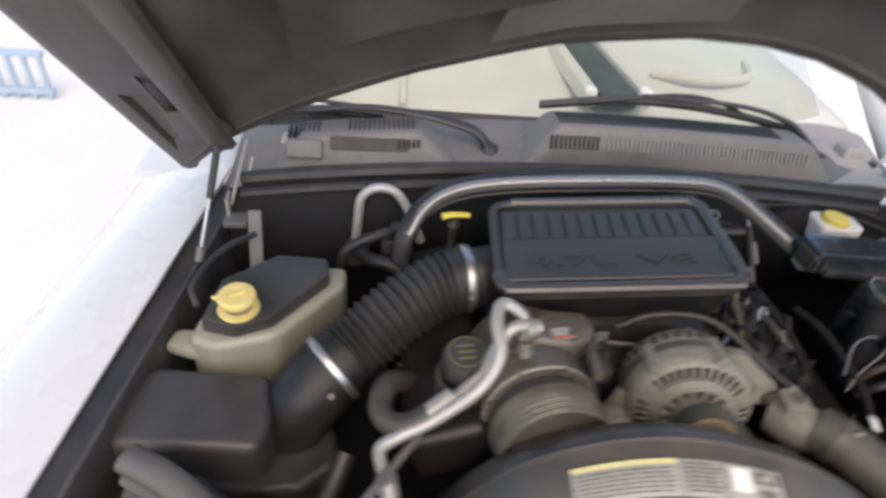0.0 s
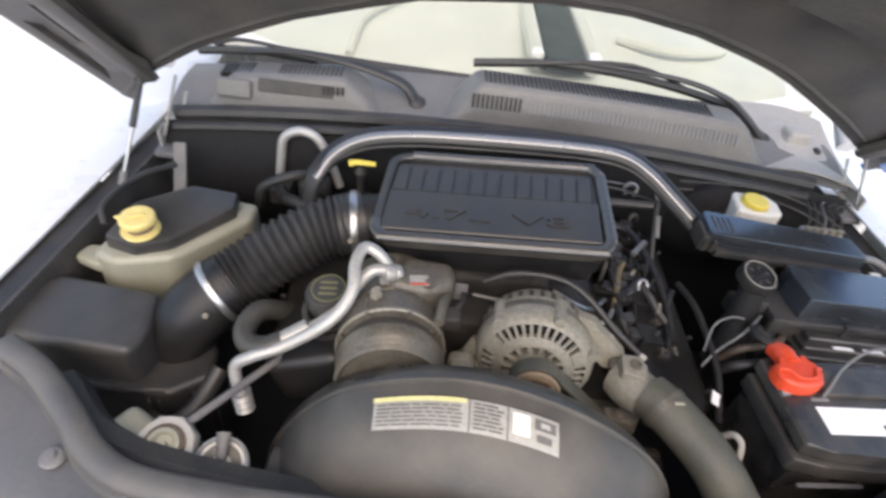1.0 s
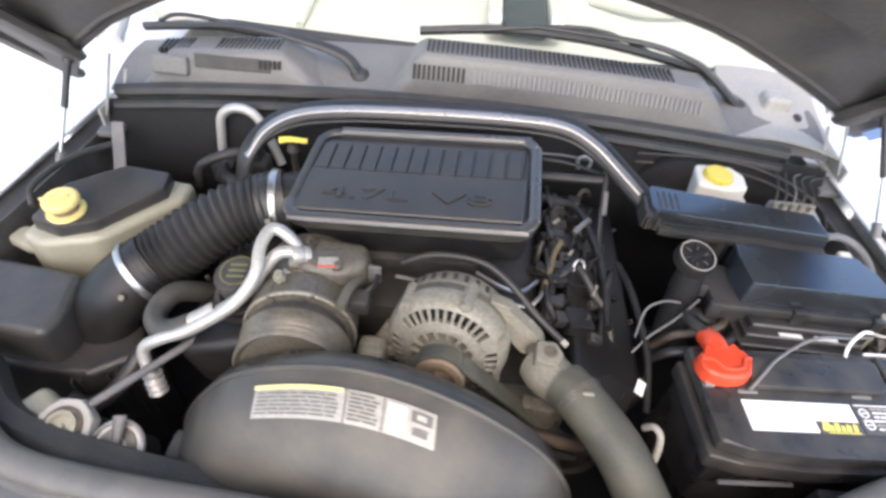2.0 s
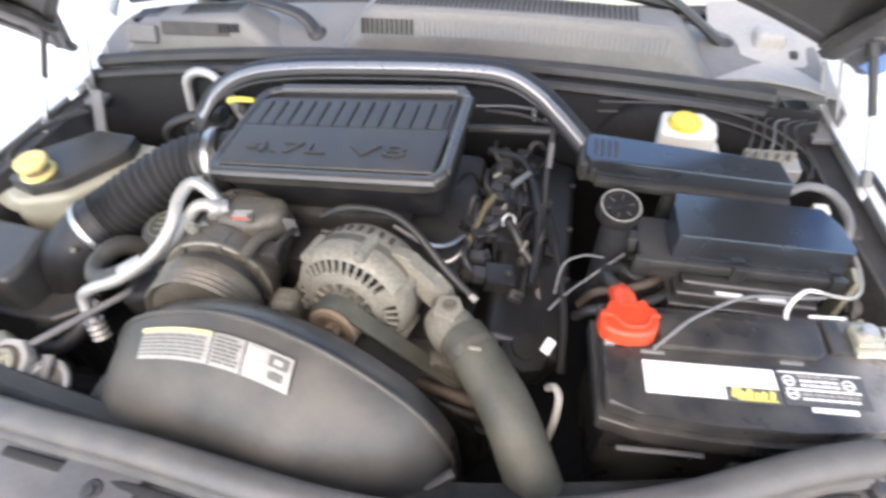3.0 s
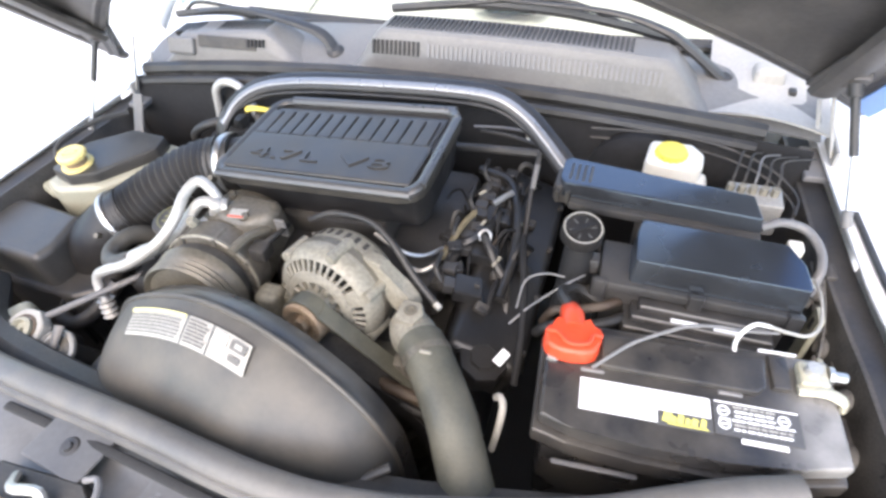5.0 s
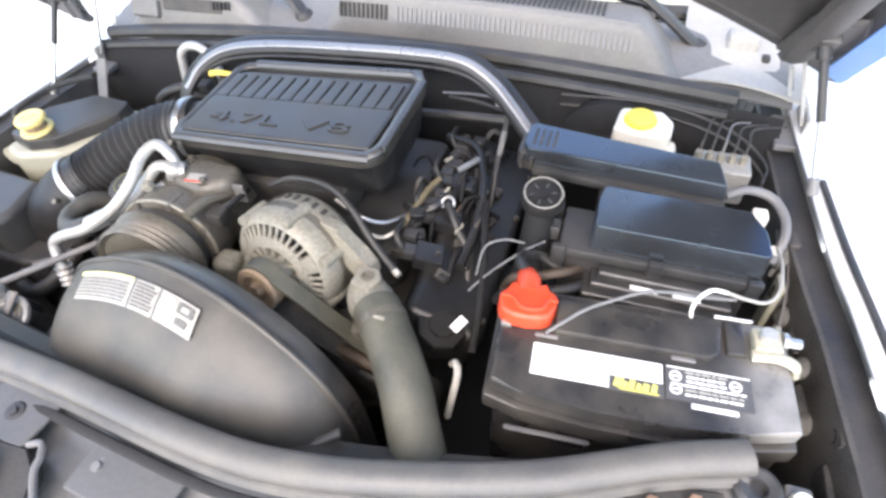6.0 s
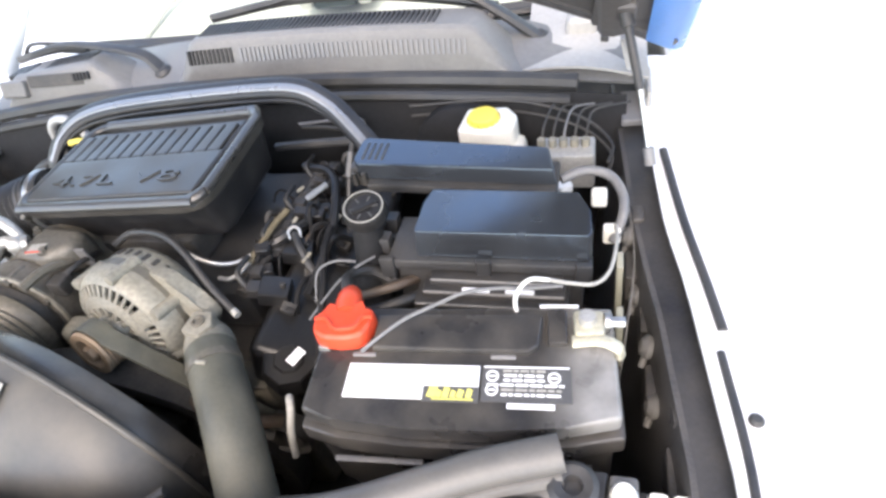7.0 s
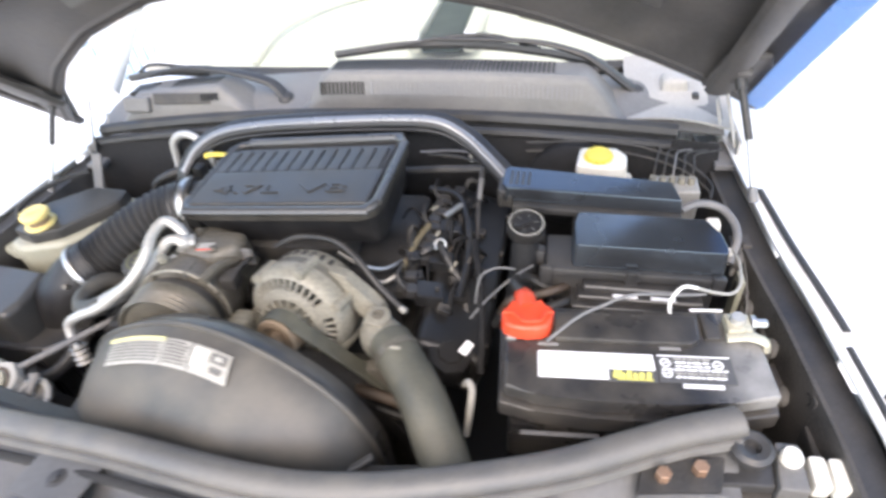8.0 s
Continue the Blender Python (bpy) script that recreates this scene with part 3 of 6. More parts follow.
def hood_pt(u, v, lift=0.0, shrink=0.0):
    """u across, v from the rear edge to the front; the rear edge bows forward in the middle."""
    x = (2 * u - 1) * (0.70 - shrink)
    wide = 1.06 if x < 0 else 1.0
    k = (2 * u - 1) ** 2
    rear = float(np.interp(x, REAR_X, REAR_D)) + shrink * 0.6
    d = rear + (1.12 - shrink - rear) * v
    return HOOD_B + Vector((x * wide, 0, 0.02 * max(-1.0, min(1.0, x / 0.35)))) + HOOD_D * d + HOOD_N * (0.05 * (1 - k) + lift)


hood = thing("hood", HOOD_B, "car hood propped open, dark liner underneath, edge coloured as blue lens fringe", "hood")
part("skin", sheet(28, 20, lambda u, v: hood_pt(u, v, 0.03), 0.003), PAINT, hood, "white painted outer skin")
part("inner_panel", sheet(28, 20, lambda u, v: hood_pt(u, v, 0.012 + 0.012 * (math.sin(v * 9.5) > 0.6), 0.01), 0.004), HOODMET, hood, "dark grey pressed inner panel")
part("liner", sheet(24, 18, lambda u, v: hood_pt(0.16 + 0.68 * u, 0.2 + 0.66 * v, 0.0 + 0.006 * math.sin(u * 20) * math.sin(v * 14)), 0.01), HOODIN, hood, "dark felt hood liner")
for s in (0, 1):
    part("edge_flange", tube([hood_pt(s, v / 10, 0.02, 0.004) for v in range(11)], 0.016, 8, 2, 0.6), RIM if s else HOODMET, hood, "hood edge coloured as blue lens fringe" if s else "grey hood edge")
    part("side_rib", tube([hood_pt(abs(s - 0.065), 0.02 + v / 10 * 0.96, 0.0, 0.0) for v in range(11)], 0.022, 8, 2, 0.5), HOODMET, hood, "raised stiffening rib")
for k in (0.035,):
    part("edge_line", tube([hood_pt(k, 0.05 + v / 10 * 0.9, 0.010) for v in range(11)], 0.003, 8, 2, 0.6), HOODMET, hood, "thin pressed line along the hood edge")
part("rear_rib", tube([hood_pt(u / 28, 0.02, 0.014, 0.01) for u in range(29)], 0.012, 8, 2, 0.6), HOODMET, hood, "rolled rear edge of the inner panel")
# blue band added for the glare beside the bright right edge
part("painted_border", sheet(6, 20, lambda u, v: hood_pt(0.965 + 0.025 * u, 0.04 + 0.94 * v, -0.006), 0.002), RIM, hood, "blue band for the lens fringe on the inner panel")
part("latch_recess", sheet(14, 4, lambda u, v: hood_pt(0.30 + 0.165 * u + 0.012 * (0.5 - u) * v, 0.115 + 0.09 * v, -0.008 + 0.006 * v), 0.003), COWL, hood, "grey pressed plate ahead of the liner")

# pressed reinforcements and holes under the hood's rear corners
for side in (0, 1):
    for u, v, w, d in ((0.055, 0.1, 0.045, 0.06),):
        rf = part("reinforcement", prism([(-w, -d), (w * 0.7, -d * 0.8), (w, 0), (w * 0.6, d), (-w * 0.8, d * 0.9)], -0.006, 0.004, axes(hood_pt(abs(side - u), v, 0.004), (1, 0, 0), HOOD_D), 0.006, 2, 0.04), HOODMET, hood, "pressed stiffening plate")
        for k in (-0.45, 0.4):
            part("hole", lathe(axes(hood_pt(abs(side - u), v, 0.004) + HOOD_D * d * k, (1, 0, 0), -HOOD_D) @ Matrix.Translation((0, 0, 0.0065)), [(0, 0), (0.007, 0), (0.0085, 0.0025), (0.0095, 0.0035), (0.0095, 0.002)], 14), SOOT, rf, "dark punched hole")

for s, p in ((-1, (-0.65, 0.505, 1.062)), (1, (0.622, 0.486, 1.103))):
    mb = part("strut_bracket", box((-0.012, -0.02, 0.0), (0.012, 0.02, 0.012), axes(Vector(p) + HOOD_N * 0.012, (1, 0, 0), HOOD_D), 0.004), HOODMET, hood, "small pressed bracket for the strut")
    for k in (-0.013, 0.013):
        part("bolt_head", lathe(axes(Vector(p) + HOOD_D * k + HOOD_N * 0.01, (1, 0, 0), -HOOD_D), [(0, 0), (0.006, 0), (0.006, 0.004), (0, 0.0045)], 8), DARK, mb)
for s, low, joint, up in ((-1, (-0.68, 0.42, 0.91), (-0.664, 0.462, 0.987), (-0.65, 0.505, 1.062)), (1, (0.655, 0.395, 0.958), (0.641, 0.437, 1.03), (0.622, 0.486, 1.103))):
    g = thing("gas_strut", low, "black gas strut holding the hood, with a bright steel rod", "gas strut", "gas struts")
    part("cylinder", tube([joint, up], 0.0056, 12), RUBBER, g, "black gas cylinder")
    part("rod", tube([low, joint], 0.0032, 10), STEEL, g, "bright steel rod")
    part("ball_joint", lathe(aim(low, joint), [(0, -0.012), (0.007, -0.01), (0.007, 0.012), (0, 0.014)], 12), GREYPL, g)
    part("ball_joint", lathe(aim(up, joint), [(0, -0.02), (0.009, -0.016), (0.009, 0.014), (0, 0.016)], 12), RUBBER, g)
    zz = 0.0 if s < 0 else 0.03
    h = part("hinge", box((s * 0.66 - 0.003, 0.53, 0.905 + zz), (s * 0.66 + 0.003, 0.6, 0.94 + zz), Matrix(), 0.002), PALECOWL, hood, "pressed steel hinge plate")
    part("link", tube([(s * 0.655, 0.54, 0.925 + zz), (s * 0.64, 0.55, 0.975 + zz), (s * 0.622, 0.563, 1.035 + zz)], 0.0042, 8, 4, 0.6), PALECOWL, h, "pale steel link arm")
    part("link", tube([(s * 0.635, 0.575, 0.94 + zz), (s * 0.622, 0.59, 0.99 + zz)], 0.004, 8, 4, 0.6), PALECOWL, h, "pale steel link arm")
    part("foot", box((s * 0.645 - 0.022, 0.51, 0.895 + zz), (s * 0.645 + 0.018, 0.59, 0.907 + zz), Matrix(), 0.003), GREYPL, h, "pressed steel foot")


# ---- intake box on the engine ----
def intake_box():
    o = Vector((-0.242, 0.262, 0.990))
    m = axes(o, (0.33, -0.012, 0.026), (0.01, 0.185, 0.010))
    t = thing("intake_box", (-0.07, 0.34, 0.93), "satin black intake resonator box with ribbed lid on the engine", "intake box")
    W, D = 0.335, 0.186
    base = prism([(0.004, 0.002), (W + 0.004, 0.002), (W + 0.012, 0.03), (W + 0.01, D - 0.02), (W, D), (0.004, D)], -0.012, -0.085, m, 0.01, 3, 0.12)
    body = part("body", base, SATIN, t, "deep black lower shell")
    lid = bmesh.new()
    flange = []
    corners = [Vector(p) for p in ((-0.006, -0.008), (W + 0.012, -0.008), (W + 0.014, D + 0.006), (0.004, D + 0.006))]
    for i, p in enumerate(corners):
        e, f = p + (corners[i - 1] - p).normalized() * 0.034, p + (corners[(i + 1) % 4] - p).normalized() * 0.034
        flange += [tuple(e * (1 - k) ** 2 + p * 2 * k * (1 - k) + f * k * k) for k in (0.0, 0.2, 0.4, 0.6, 0.8, 1.0)]
    add_prism(lid, flange, -0.016, -0.004, m, 0.0015, 1)
    add_prism(lid, [(0.008, 0.012), (W - 0.016, 0.012), (W - 0.002, D - 0.016), (0.018, D - 0.016)], -0.006, 0.002, m, 0.004, 2, 0.02)
    add_prism(lid, [(0.007, 0.008), (W - 0.006, 0.008), (W - 0.003, 0.096), (0.011, 0.096)], -0.002, 0.0066, m, 0.004, 3, 0.004)
    lid = part("lid", lid, LIDPL, t, "black lid with grooves and raised letters")
    # bright rolled edge round the lid
    def rim_line(pts, r):
        out = []
        for i, p in enumerate(pts):
            p, a, b = Vector(p), Vector(pts[i - 1]), Vector(pts[(i + 1) % len(pts)])
            e, f = p + (a - p).normalized() * r, p + (b - p).normalized() * r
            for k in (0.0, 0.2, 0.4, 0.6, 0.8, 1.0):
                out.append(e * (1 - k) ** 2 + p * 2 * k * (1 - k) + f * k * k)
        return [m @ q for q in out]
    outline = rim_line([(-0.001, -0.002, 0), (W + 0.006, -0.002, 0), (W + 0.008, D + 0.002, 0), (0.008, D + 0.002, 0)], 0.03)
    part("edge_bead", tube(outline[:19], 0.0098, 12, 3, 0.75), LIDBEAD, lid, "rolled lid edge")
    part("edge_bead", tube(outline[18:] + outline[:1], 0.0075, 12, 3, 0.75), LIDPL, lid, "rolled lid edge")
    # flush ribs between narrow tapering grooves, towards the rear
    for i in range(13):
        x = 0.013 + i * 0.0238
        sk = 0.003
        part("rib", prism([(x + 0.0008, 0.0945), (x + 0.0228, 0.0945), (x + 0.0212 + sk, D - 0.03), (x + 0.0026 + sk, D - 0.03)], -0.001, 0.0066, m, 0.0022, 2), LIDPL, lid)
        part("groove_end", lathe(m @ Matrix.Translation((x + 0.0238, 0.095, 0.0061)), [(0, 0), (0.0024, 0), (0.0022, 0.001), (0, 0.001)], 10), SOOT, lid, "dark end of a groove")
    part("letters", words("4.7L", 0.042, 0.0022, m @ Matrix.Translation((0.042, 0.034, 0.0068)) @ Matrix.Diagonal((1.75, 0.72, 1, 1))), LIDPL, lid, "raised letters")
    part("letters", words("V8", 0.042, 0.0022, m @ Matrix.Translation((0.198, 0.034, 0.0068)) @ Matrix.Diagonal((1.9, 0.72, 1, 1))), LIDPL, lid, "raised letters")
    part("inlet_neck", tube([(-0.235, 0.345, 0.945), (-0.29, 0.335, 0.94)], 0.044, 20), SATIN, t, "round inlet neck")
    part("foot", box((W * 0.2, 0.0, -0.13), (W * 0.8, D, -0.08), m, 0.01), DARK, t)
    return m


intake_box()

# ---- air duct, filter box ----
duct = thing("air_duct", (-0.38, 0.28, 0.86), "black corrugated rubber air duct with two steel clamps", "air duct")
D0, D1, D2 = Vector((-0.283, 0.333, 0.944)), Vector((-0.385, 0.285, 0.912)), Vector((-0.462, 0.232, 0.872))
part("bellows", tube([D0, (-0.335, 0.315, 0.932), D1, (-0.43, 0.255, 0.888), D2], 0.047, 24, 8, 1.0, 18, 0.0032), RUBBER, duct, "ribbed black bellows")
part("cuff", tube([D0 + Vector((0.02, 0.006, 0.002)), D0 + Vector((-0.02, -0.006, -0.004))], 0.0485, 24), RUBBER, duct)
part("elbow", tube([D2 + Vector((0.015, 0.012, 0.008)), D2, (-0.488, 0.212, 0.852), (-0.512, 0.195, 0.825), (-0.525, 0.188, 0.78)], [0.049, 0.05, 0.052, 0.052, 0.05], 24), SATIN, duct, "smooth black elbow")


def clamp(p, d, r):
    d = Vector(d).normalized()
    p = Vector(p)
    c = part("clamp", lathe(aim(p - d * 0.008, p + d), [(r - 0.003, 0.002), (r, 0.002), (r + 0.0015, 0.004), (r + 0.0015, 0.011), (r, 0.013), (r - 0.003, 0.013)], 32), STEEL, duct, "bright steel worm clamp")
    side = d.cross(Vector((0, 0.75, 0.66))).normalized()
    q = p + Vector((0.02, -0.75, 0.1)).normalized() * (r + 0.003)
    part("screw", tube([q - side * 0.010, q + side * 0.010], 0.0045, 8), CASTDARK, c)


clamp(D0 + Vector((0.005, 0.001, 0)), (1, 0.15, 0.05), 0.05)
clamp(D2 + Vector((-0.004, -0.003, -0.002)), (0.77, 0.53, 0.4), 0.0525)

fbox = thing("air_filter_box", (-0.61, 0.15, 0.7), "matte black plastic air filter housing beside the fender", "filter box")
part("lid", prism([(-0.725, 0.112), (-0.545, 0.10), (-0.533, 0.14), (-0.545, 0.218), (-0.70, 0.236), (-0.73, 0.2)], 0.72, 0.872, Matrix(), 0.014, 3, 0.03), TOPCOV, fbox, "smooth black lid")
part("body", prism([(-0.692, 0.098), (-0.55, 0.092), (-0.505, 0.088), (-0.455, 0.125), (-0.46, 0.18), (-0.52, 0.23), (-0.69, 0.235)], 0.55, 0.80, Matrix(), 0.012, 3, 0.0), BLACK, fbox, "ribbed lower housing")
for i in range(8):
    fm = axes((-0.535 + 0.011 * i, 0.090 + 0.0045 * i, 0.66), (0.9, 0.4, 0), (-0.4, 0.9, 0))
    part("fin", box((0, -0.01, 0), (0.004, 0.01, 0.125), fm, 0.001, 1), BLACK, fbox, "upright cooling rib")
part("drain_pipe", tube([(-0.53, 0.07, 0.76), (-0.5, 0.065, 0.76), (-0.47, 0.09, 0.77), (-0.445, 0.14, 0.80)], 0.014, 10), BLACK, fbox, "black pipe along the housing")

# ---- coolant tank ----
tank = thing("coolant_tank", (-0.56, 0.34, 0.78), "aged translucent coolant tank with a dark top and yellow cap", "coolant tank")
poly = [(-0.665, 0.262), (-0.625, 0.245), (-0.545, 0.268), (-0.455, 0.375), (-0.455, 0.42), (-0.56, 0.425), (-0.645, 0.36)]
part("body", prism(poly, 0.76, 0.892, Matrix(), 0.012, 3, 0.0), TANK, tank, "yellowed translucent lower tank")
part("shelf", prism([(-0.70, 0.27), (-0.66, 0.255), (-0.625, 0.262), (-0.63, 0.30), (-0.69, 0.30)], 0.85, 0.872, Matrix(), 0.008, 2), TANK, tank, "moulded flange of the tank")
tm = axes((-0.6, 0.33, 0.894), (1, 0, -0.02), (0, 1, 0.06))
top_poly = [(x + 0.6, y - 0.33) for x, y in [(-0.648, 0.275), (-0.60, 0.262), (-0.552, 0.282), (-0.478, 0.372), (-0.482, 0.41), (-0.56, 0.415), (-0.635, 0.355)]]
part("top_cover", prism(top_poly, -0.004, 0.024, tm, 0.006, 2, 0.03), TOPCOV, tank, "dark grey top cover")
part("seam", prism([(x * 1.03, y * 1.04) for x, y in top_poly], -0.008, -0.002, tm, 0.002, 1), TANK, tank, "moulded seam round the tank")
cm = axes((-0.598, 0.296, 0.915), (1, 0, 0), (0, 1, 0.05)) @ Matrix.Scale(0.88, 4)
cap = part("cap", lathe(cm, [(0, 0.022), (0.026, 0.020), (0.0285, 0.022), (0.0285, 0.030), (0.026, 0.033), (0.015, 0.0335), (0.014, 0.032), (0, 0.032)], 30), CREAMCAP, tank, "faded yellow screw cap")
# brown colour takes the place of shade between cap and lower ring
part("cap_neck", lathe(cm, [(0.022, 0.002), (0.022, 0.022), (0, 0.022)], 24), RUST, cap, "neck coloured brown for the shade under the cap")
part("cap_ring", lathe(cm, [(0.02, 0.0), (0.0315, 0.0), (0.0325, 0.003), (0.031, 0.0065), (0.02, 0.0065)], 30), CREAMCAP, cap, "faded yellow lower ring")
for i in range(18):
    part("grip", box((0.0275, -0.002, 0.0225), (0.0297, 0.002, 0.0305), cm @ Matrix.Rotation(i / 18 * 2 * math.pi, 4, "Z"), 0.0007, 1), CREAMCAP, cap)
part("tab", prism([(-0.026, -0.008), (-0.04, 0.0), (-0.026, 0.008)], 0.022, 0.027, cm, 0.001, 1), CREAMCAP, cap, "pointed tab")
part("grip_bar", box((-0.014, -0.003, 0.032), (0.014, 0.003, 0.036), cm @ Matrix.Rotation(0.5, 4, "Z"), 0.001), CREAMCAP, cap)
part("overflow_pipe", tube([(-0.655, 0.30, 0.915), (-0.665, 0.33, 0.93), (-0.64, 0.40, 0.935), (-0.6, 0.45, 0.93)], 0.005, 8), RUBBER, tank, "thin black overflow hose")
br = thing("bracket", (-0.565, 0.47, 0.85), "upright pale plastic bracket by the coolant tank", "bracket")
part("body", box((-0.011, -0.06, -0.003), (0.011, 0.068, 0.003), axes((-0.604, 0.458, 0.888), (1, 0.1, 0), (0.02, 0.04, 0.055)), 0.003), COWL, br)

# ---- belt, alternator, compressor ----
alt = thing("alternator", (0.015, 0.17, 0.80), "dusty cast aluminium alternator with slotted front shell", "alternator")


def alternator():
    # local z runs towards the rear of the car
    m = axes((-0.006, 0.110, 0.911), (1, -0.18, 0), (0, -0.2, -1)) @ Matrix.Scale(0.91, 4)
    part("rear_shell", lathe(m, [(0.086, 0.056), (0.0895, 0.06), (0.088, 0.085), (0.08, 0.098), (0.06, 0.106), (0, 0.106)], 40), CAST, alt, "dusty rear shell")
    part("stator_ring", lathe(m, [(0.086, 0.04), (0.091, 0.042), (0.091, 0.056), (0.086, 0.058)], 40), CASTDARK, alt, "dark laminated stator ring")
    part("core", lathe(m, [(0, 0.02), (0.07, 0.022), (0.076, 0.05), (0, 0.05)], 30), SOOT, alt, "dark windings inside")
    part("front_hub", lathe(m, [(0.018, -0.012), (0.028, -0.010), (0.031, -0.004), (0.033, 0.004), (0.033, 0.012), (0.018, 0.012)], 30), CAST, alt)
    part("front_ring", lathe(m, [(0.046, -0.003), (0.050, -0.0025), (0.055, 0.0), (0.0605, 0.0028), (0.0605, 0.010), (0.046, 0.008)], 48), CAST, alt, "smooth ring between the two rows of slots")
    part("rim_ring", lathe(m, [(0.0775, 0.0100), (0.0805, 0.0115), (0.0845, 0.0155), (0.0885, 0.023), (0.0905, 0.032), (0.0905, 0.042), (0.0865, 0.042), (0.0845, 0.024), (0.0775, 0.0135), (0.0775, 0.0100)], 48), CAST, alt, "rounded outer shell")
    for i in range(38):
        r = m @ Matrix.Rotation(2 * math.pi * i / 38, 4, "Z")
        part("fin", box((0, -0.0024, 0), (0.0195, 0.0024, 0.005), r @ axes((0.0595, 0, 0.0022), (0.0185, 0, 0.0075), (0, 1, 0)), 0.0008, 1), CAST, alt)
    for a in (-0.52, -2.75, 1.3):
        r = m @ Matrix.Rotation(a, 4, "Z")
        part("web", box((0, -0.012, -0.001), (0.0185, 0.012, 0.012), r @ axes((0.0605, 0, 0.0025), (0.0165, 0, 0.0068), (0, 1, 0)), 0.002, 2), CAST, alt, "solid web between the runs of slots")
    for i in range(15):
        r = m @ Matrix.Rotation(2 * math.pi * i / 15 + 0.2, 4, "Z")
        part("spoke", box((0.03, -0.0036, -0.004), (0.048, 0.0036, 0.009), r, 0.0015, 1), CAST, alt)
    for i in range(16):
        r = m @ Matrix.Rotation(math.pi * (1.05 + 0.9 * i / 15), 4, "Z")
        part("slot", box((0.084, -0.0035, 0.066), (0.0905, 0.0035, 0.08), r, 0.001, 1), DARK, alt)
    # through bolts' bosses and mounting arms
    for a in (-2.4, -1.35, -0.45, 0.5, 2.75):
        c, s = math.cos(a), math.sin(a)
        part("boss", lathe(m @ Matrix.Translation((0.088 * c, 0.088 * s, 0.012)), [(0, 0), (0.0075, 0), (0.009, 0.004), (0.010, 0.05), (0, 0.05)], 12), CAST, alt, "cast bolt boss")
    arm = [(0.046, -0.080), (0.078, -0.074), (0.112, -0.040), (0.134, -0.030), (0.140, -0.014), (0.130, 0.004), (0.108, 0.006), (0.088, -0.012), (0.066, -0.052)]
    part("mounting_arm", prism(arm, 0.050, 0.074, m, 0.004, 2, 0.03), CAST, alt, "flat cast mounting arm")
    part("mounting_ear", lathe(m @ Matrix.Translation((0.126, -0.012, 0.038)), [(0, 0), (0.011, 0), (0.012, 0.003), (0.012, 0.03), (0, 0.03)], 16), CASTMID, alt, "round mounting boss")
    part("left_ear", prism([(-0.080, -0.012), (-0.066, 0.046), (-0.104, 0.064), (-0.122, 0.052), (-0.112, 0.032)], 0.026, 0.044, m, 0.004, 2, 0.04), CAST, alt, "cast lower ear with a hole")
    part("ear_hole", lathe(m @ Matrix.Translation((-0.098, 0.034, 0.0252)), [(0, 0), (0.007, 0), (0.0085, -0.001), (0.0085, 0.002), (0, 0.002)], 14), DARK, alt, "dark bolt hole")
    for p, q in (((-0.088, 0.0, 0.04), (-0.112, 0.055, 0.03)), ((-0.07, 0.055, 0.035), (-0.112, 0.055, 0.03)), ((-0.088, 0.0, 0.04), (-0.07, 0.055, 0.035))):
        part("bracket_strut", tube([m @ Vector(p), m @ Vector(q)], 0.009, 10, 1, 0.8), CAST, alt, "cast lower bracket")
    pm = m @ Matrix.Translation((0.006, -0.004, -0.05))
    part("pulley", lathe(pm, [(0, 0.008), (0.017, 0.008), (0.021, 0.004), (0.024, 0.0), (0.034, 0.0), (0.0355, 0.004), (0.032, 0.007), (0.035, 0.010), (0.032, 0.013), (0.035, 0.016), (0.032, 0.019), (0.0355, 0.024), (0.0355, 0.034), (0, 0.034)], 32), RUST, alt, "rusty grooved pulley")
    part("nut", lathe(pm, [(0, -0.003), (0.010, -0.003), (0.012, 0.0), (0.012, 0.012), (0, 0.012)], 6), RUST, alt, "rusty pulley nut")


alternator()

belt = thing("drive_belt", (0.06, 0.075, 0.70), "dusty grey ribbed drive belt", "belt")


def belt_run(p, q):
    d = (Vector(q) - Vector(p))
    m = axes(p, d, (0, 1, 0))
    return box((0, -0.012, -0.0025), (d.length, 0.012, 0.0025), m, 0.0008, 1)


part("run", belt_run((0.0185, 0.081, 0.9445), (0.19, 0.073, 0.775)), HOSE, belt, "straight run of the belt")
PULLEY = axes((-0.006, 0.110, 0.911), (1, -0.18, 0), (0, -0.2, -1)) @ Matrix.Scale(0.91, 4) @ Matrix.Translation((0.006, -0.004, -0.05))
part("wrap", sheet(28, 2, lambda u, v: PULLEY @ Vector((0.0385 * math.cos(0.72 + 2.7 * u), -0.0385 * math.sin(0.72 + 2.7 * u), 0.006 + 0.026 * v)), 0.003), HOSE, belt, "belt bent over the alternator pulley")
part("run", belt_run((-0.0405, 0.084, 0.912), (-0.075, 0.078, 0.70)), HOSE, belt)
for (x, z, r, label) in ((0.19, 0.745, 0.038, "dark idler pulley"), (0.075, 0.72, 0.06, "dark water pump pulley"), (-0.06, 0.68, 0.07, "dark crank pulley")):
    part("idler", lathe(axes((x, 0.062, z), (1, 0, 0), (0, 0, -1)), [(0, 0.002), (r * 0.7, 0.002), (r * 0.75, 0.008), (r * 0.9, 0.008), (r, 0.0), (r, 0.026), (0, 0.026)], 28), DARK, belt, label)

low = thing("coolant_bypass", (0.12, 0.07, 0.78), "dusty bypass hoses and bracket below the drive belt", "hose")
part("hose", tube([(0.05, 0.09, 0.80), (0.085, 0.066, 0.828), (0.13, 0.055, 0.832), (0.175, 0.055, 0.815), (0.2, 0.07, 0.79)], 0.009, 10, 6), BROWN, low, "brown dusty hose")
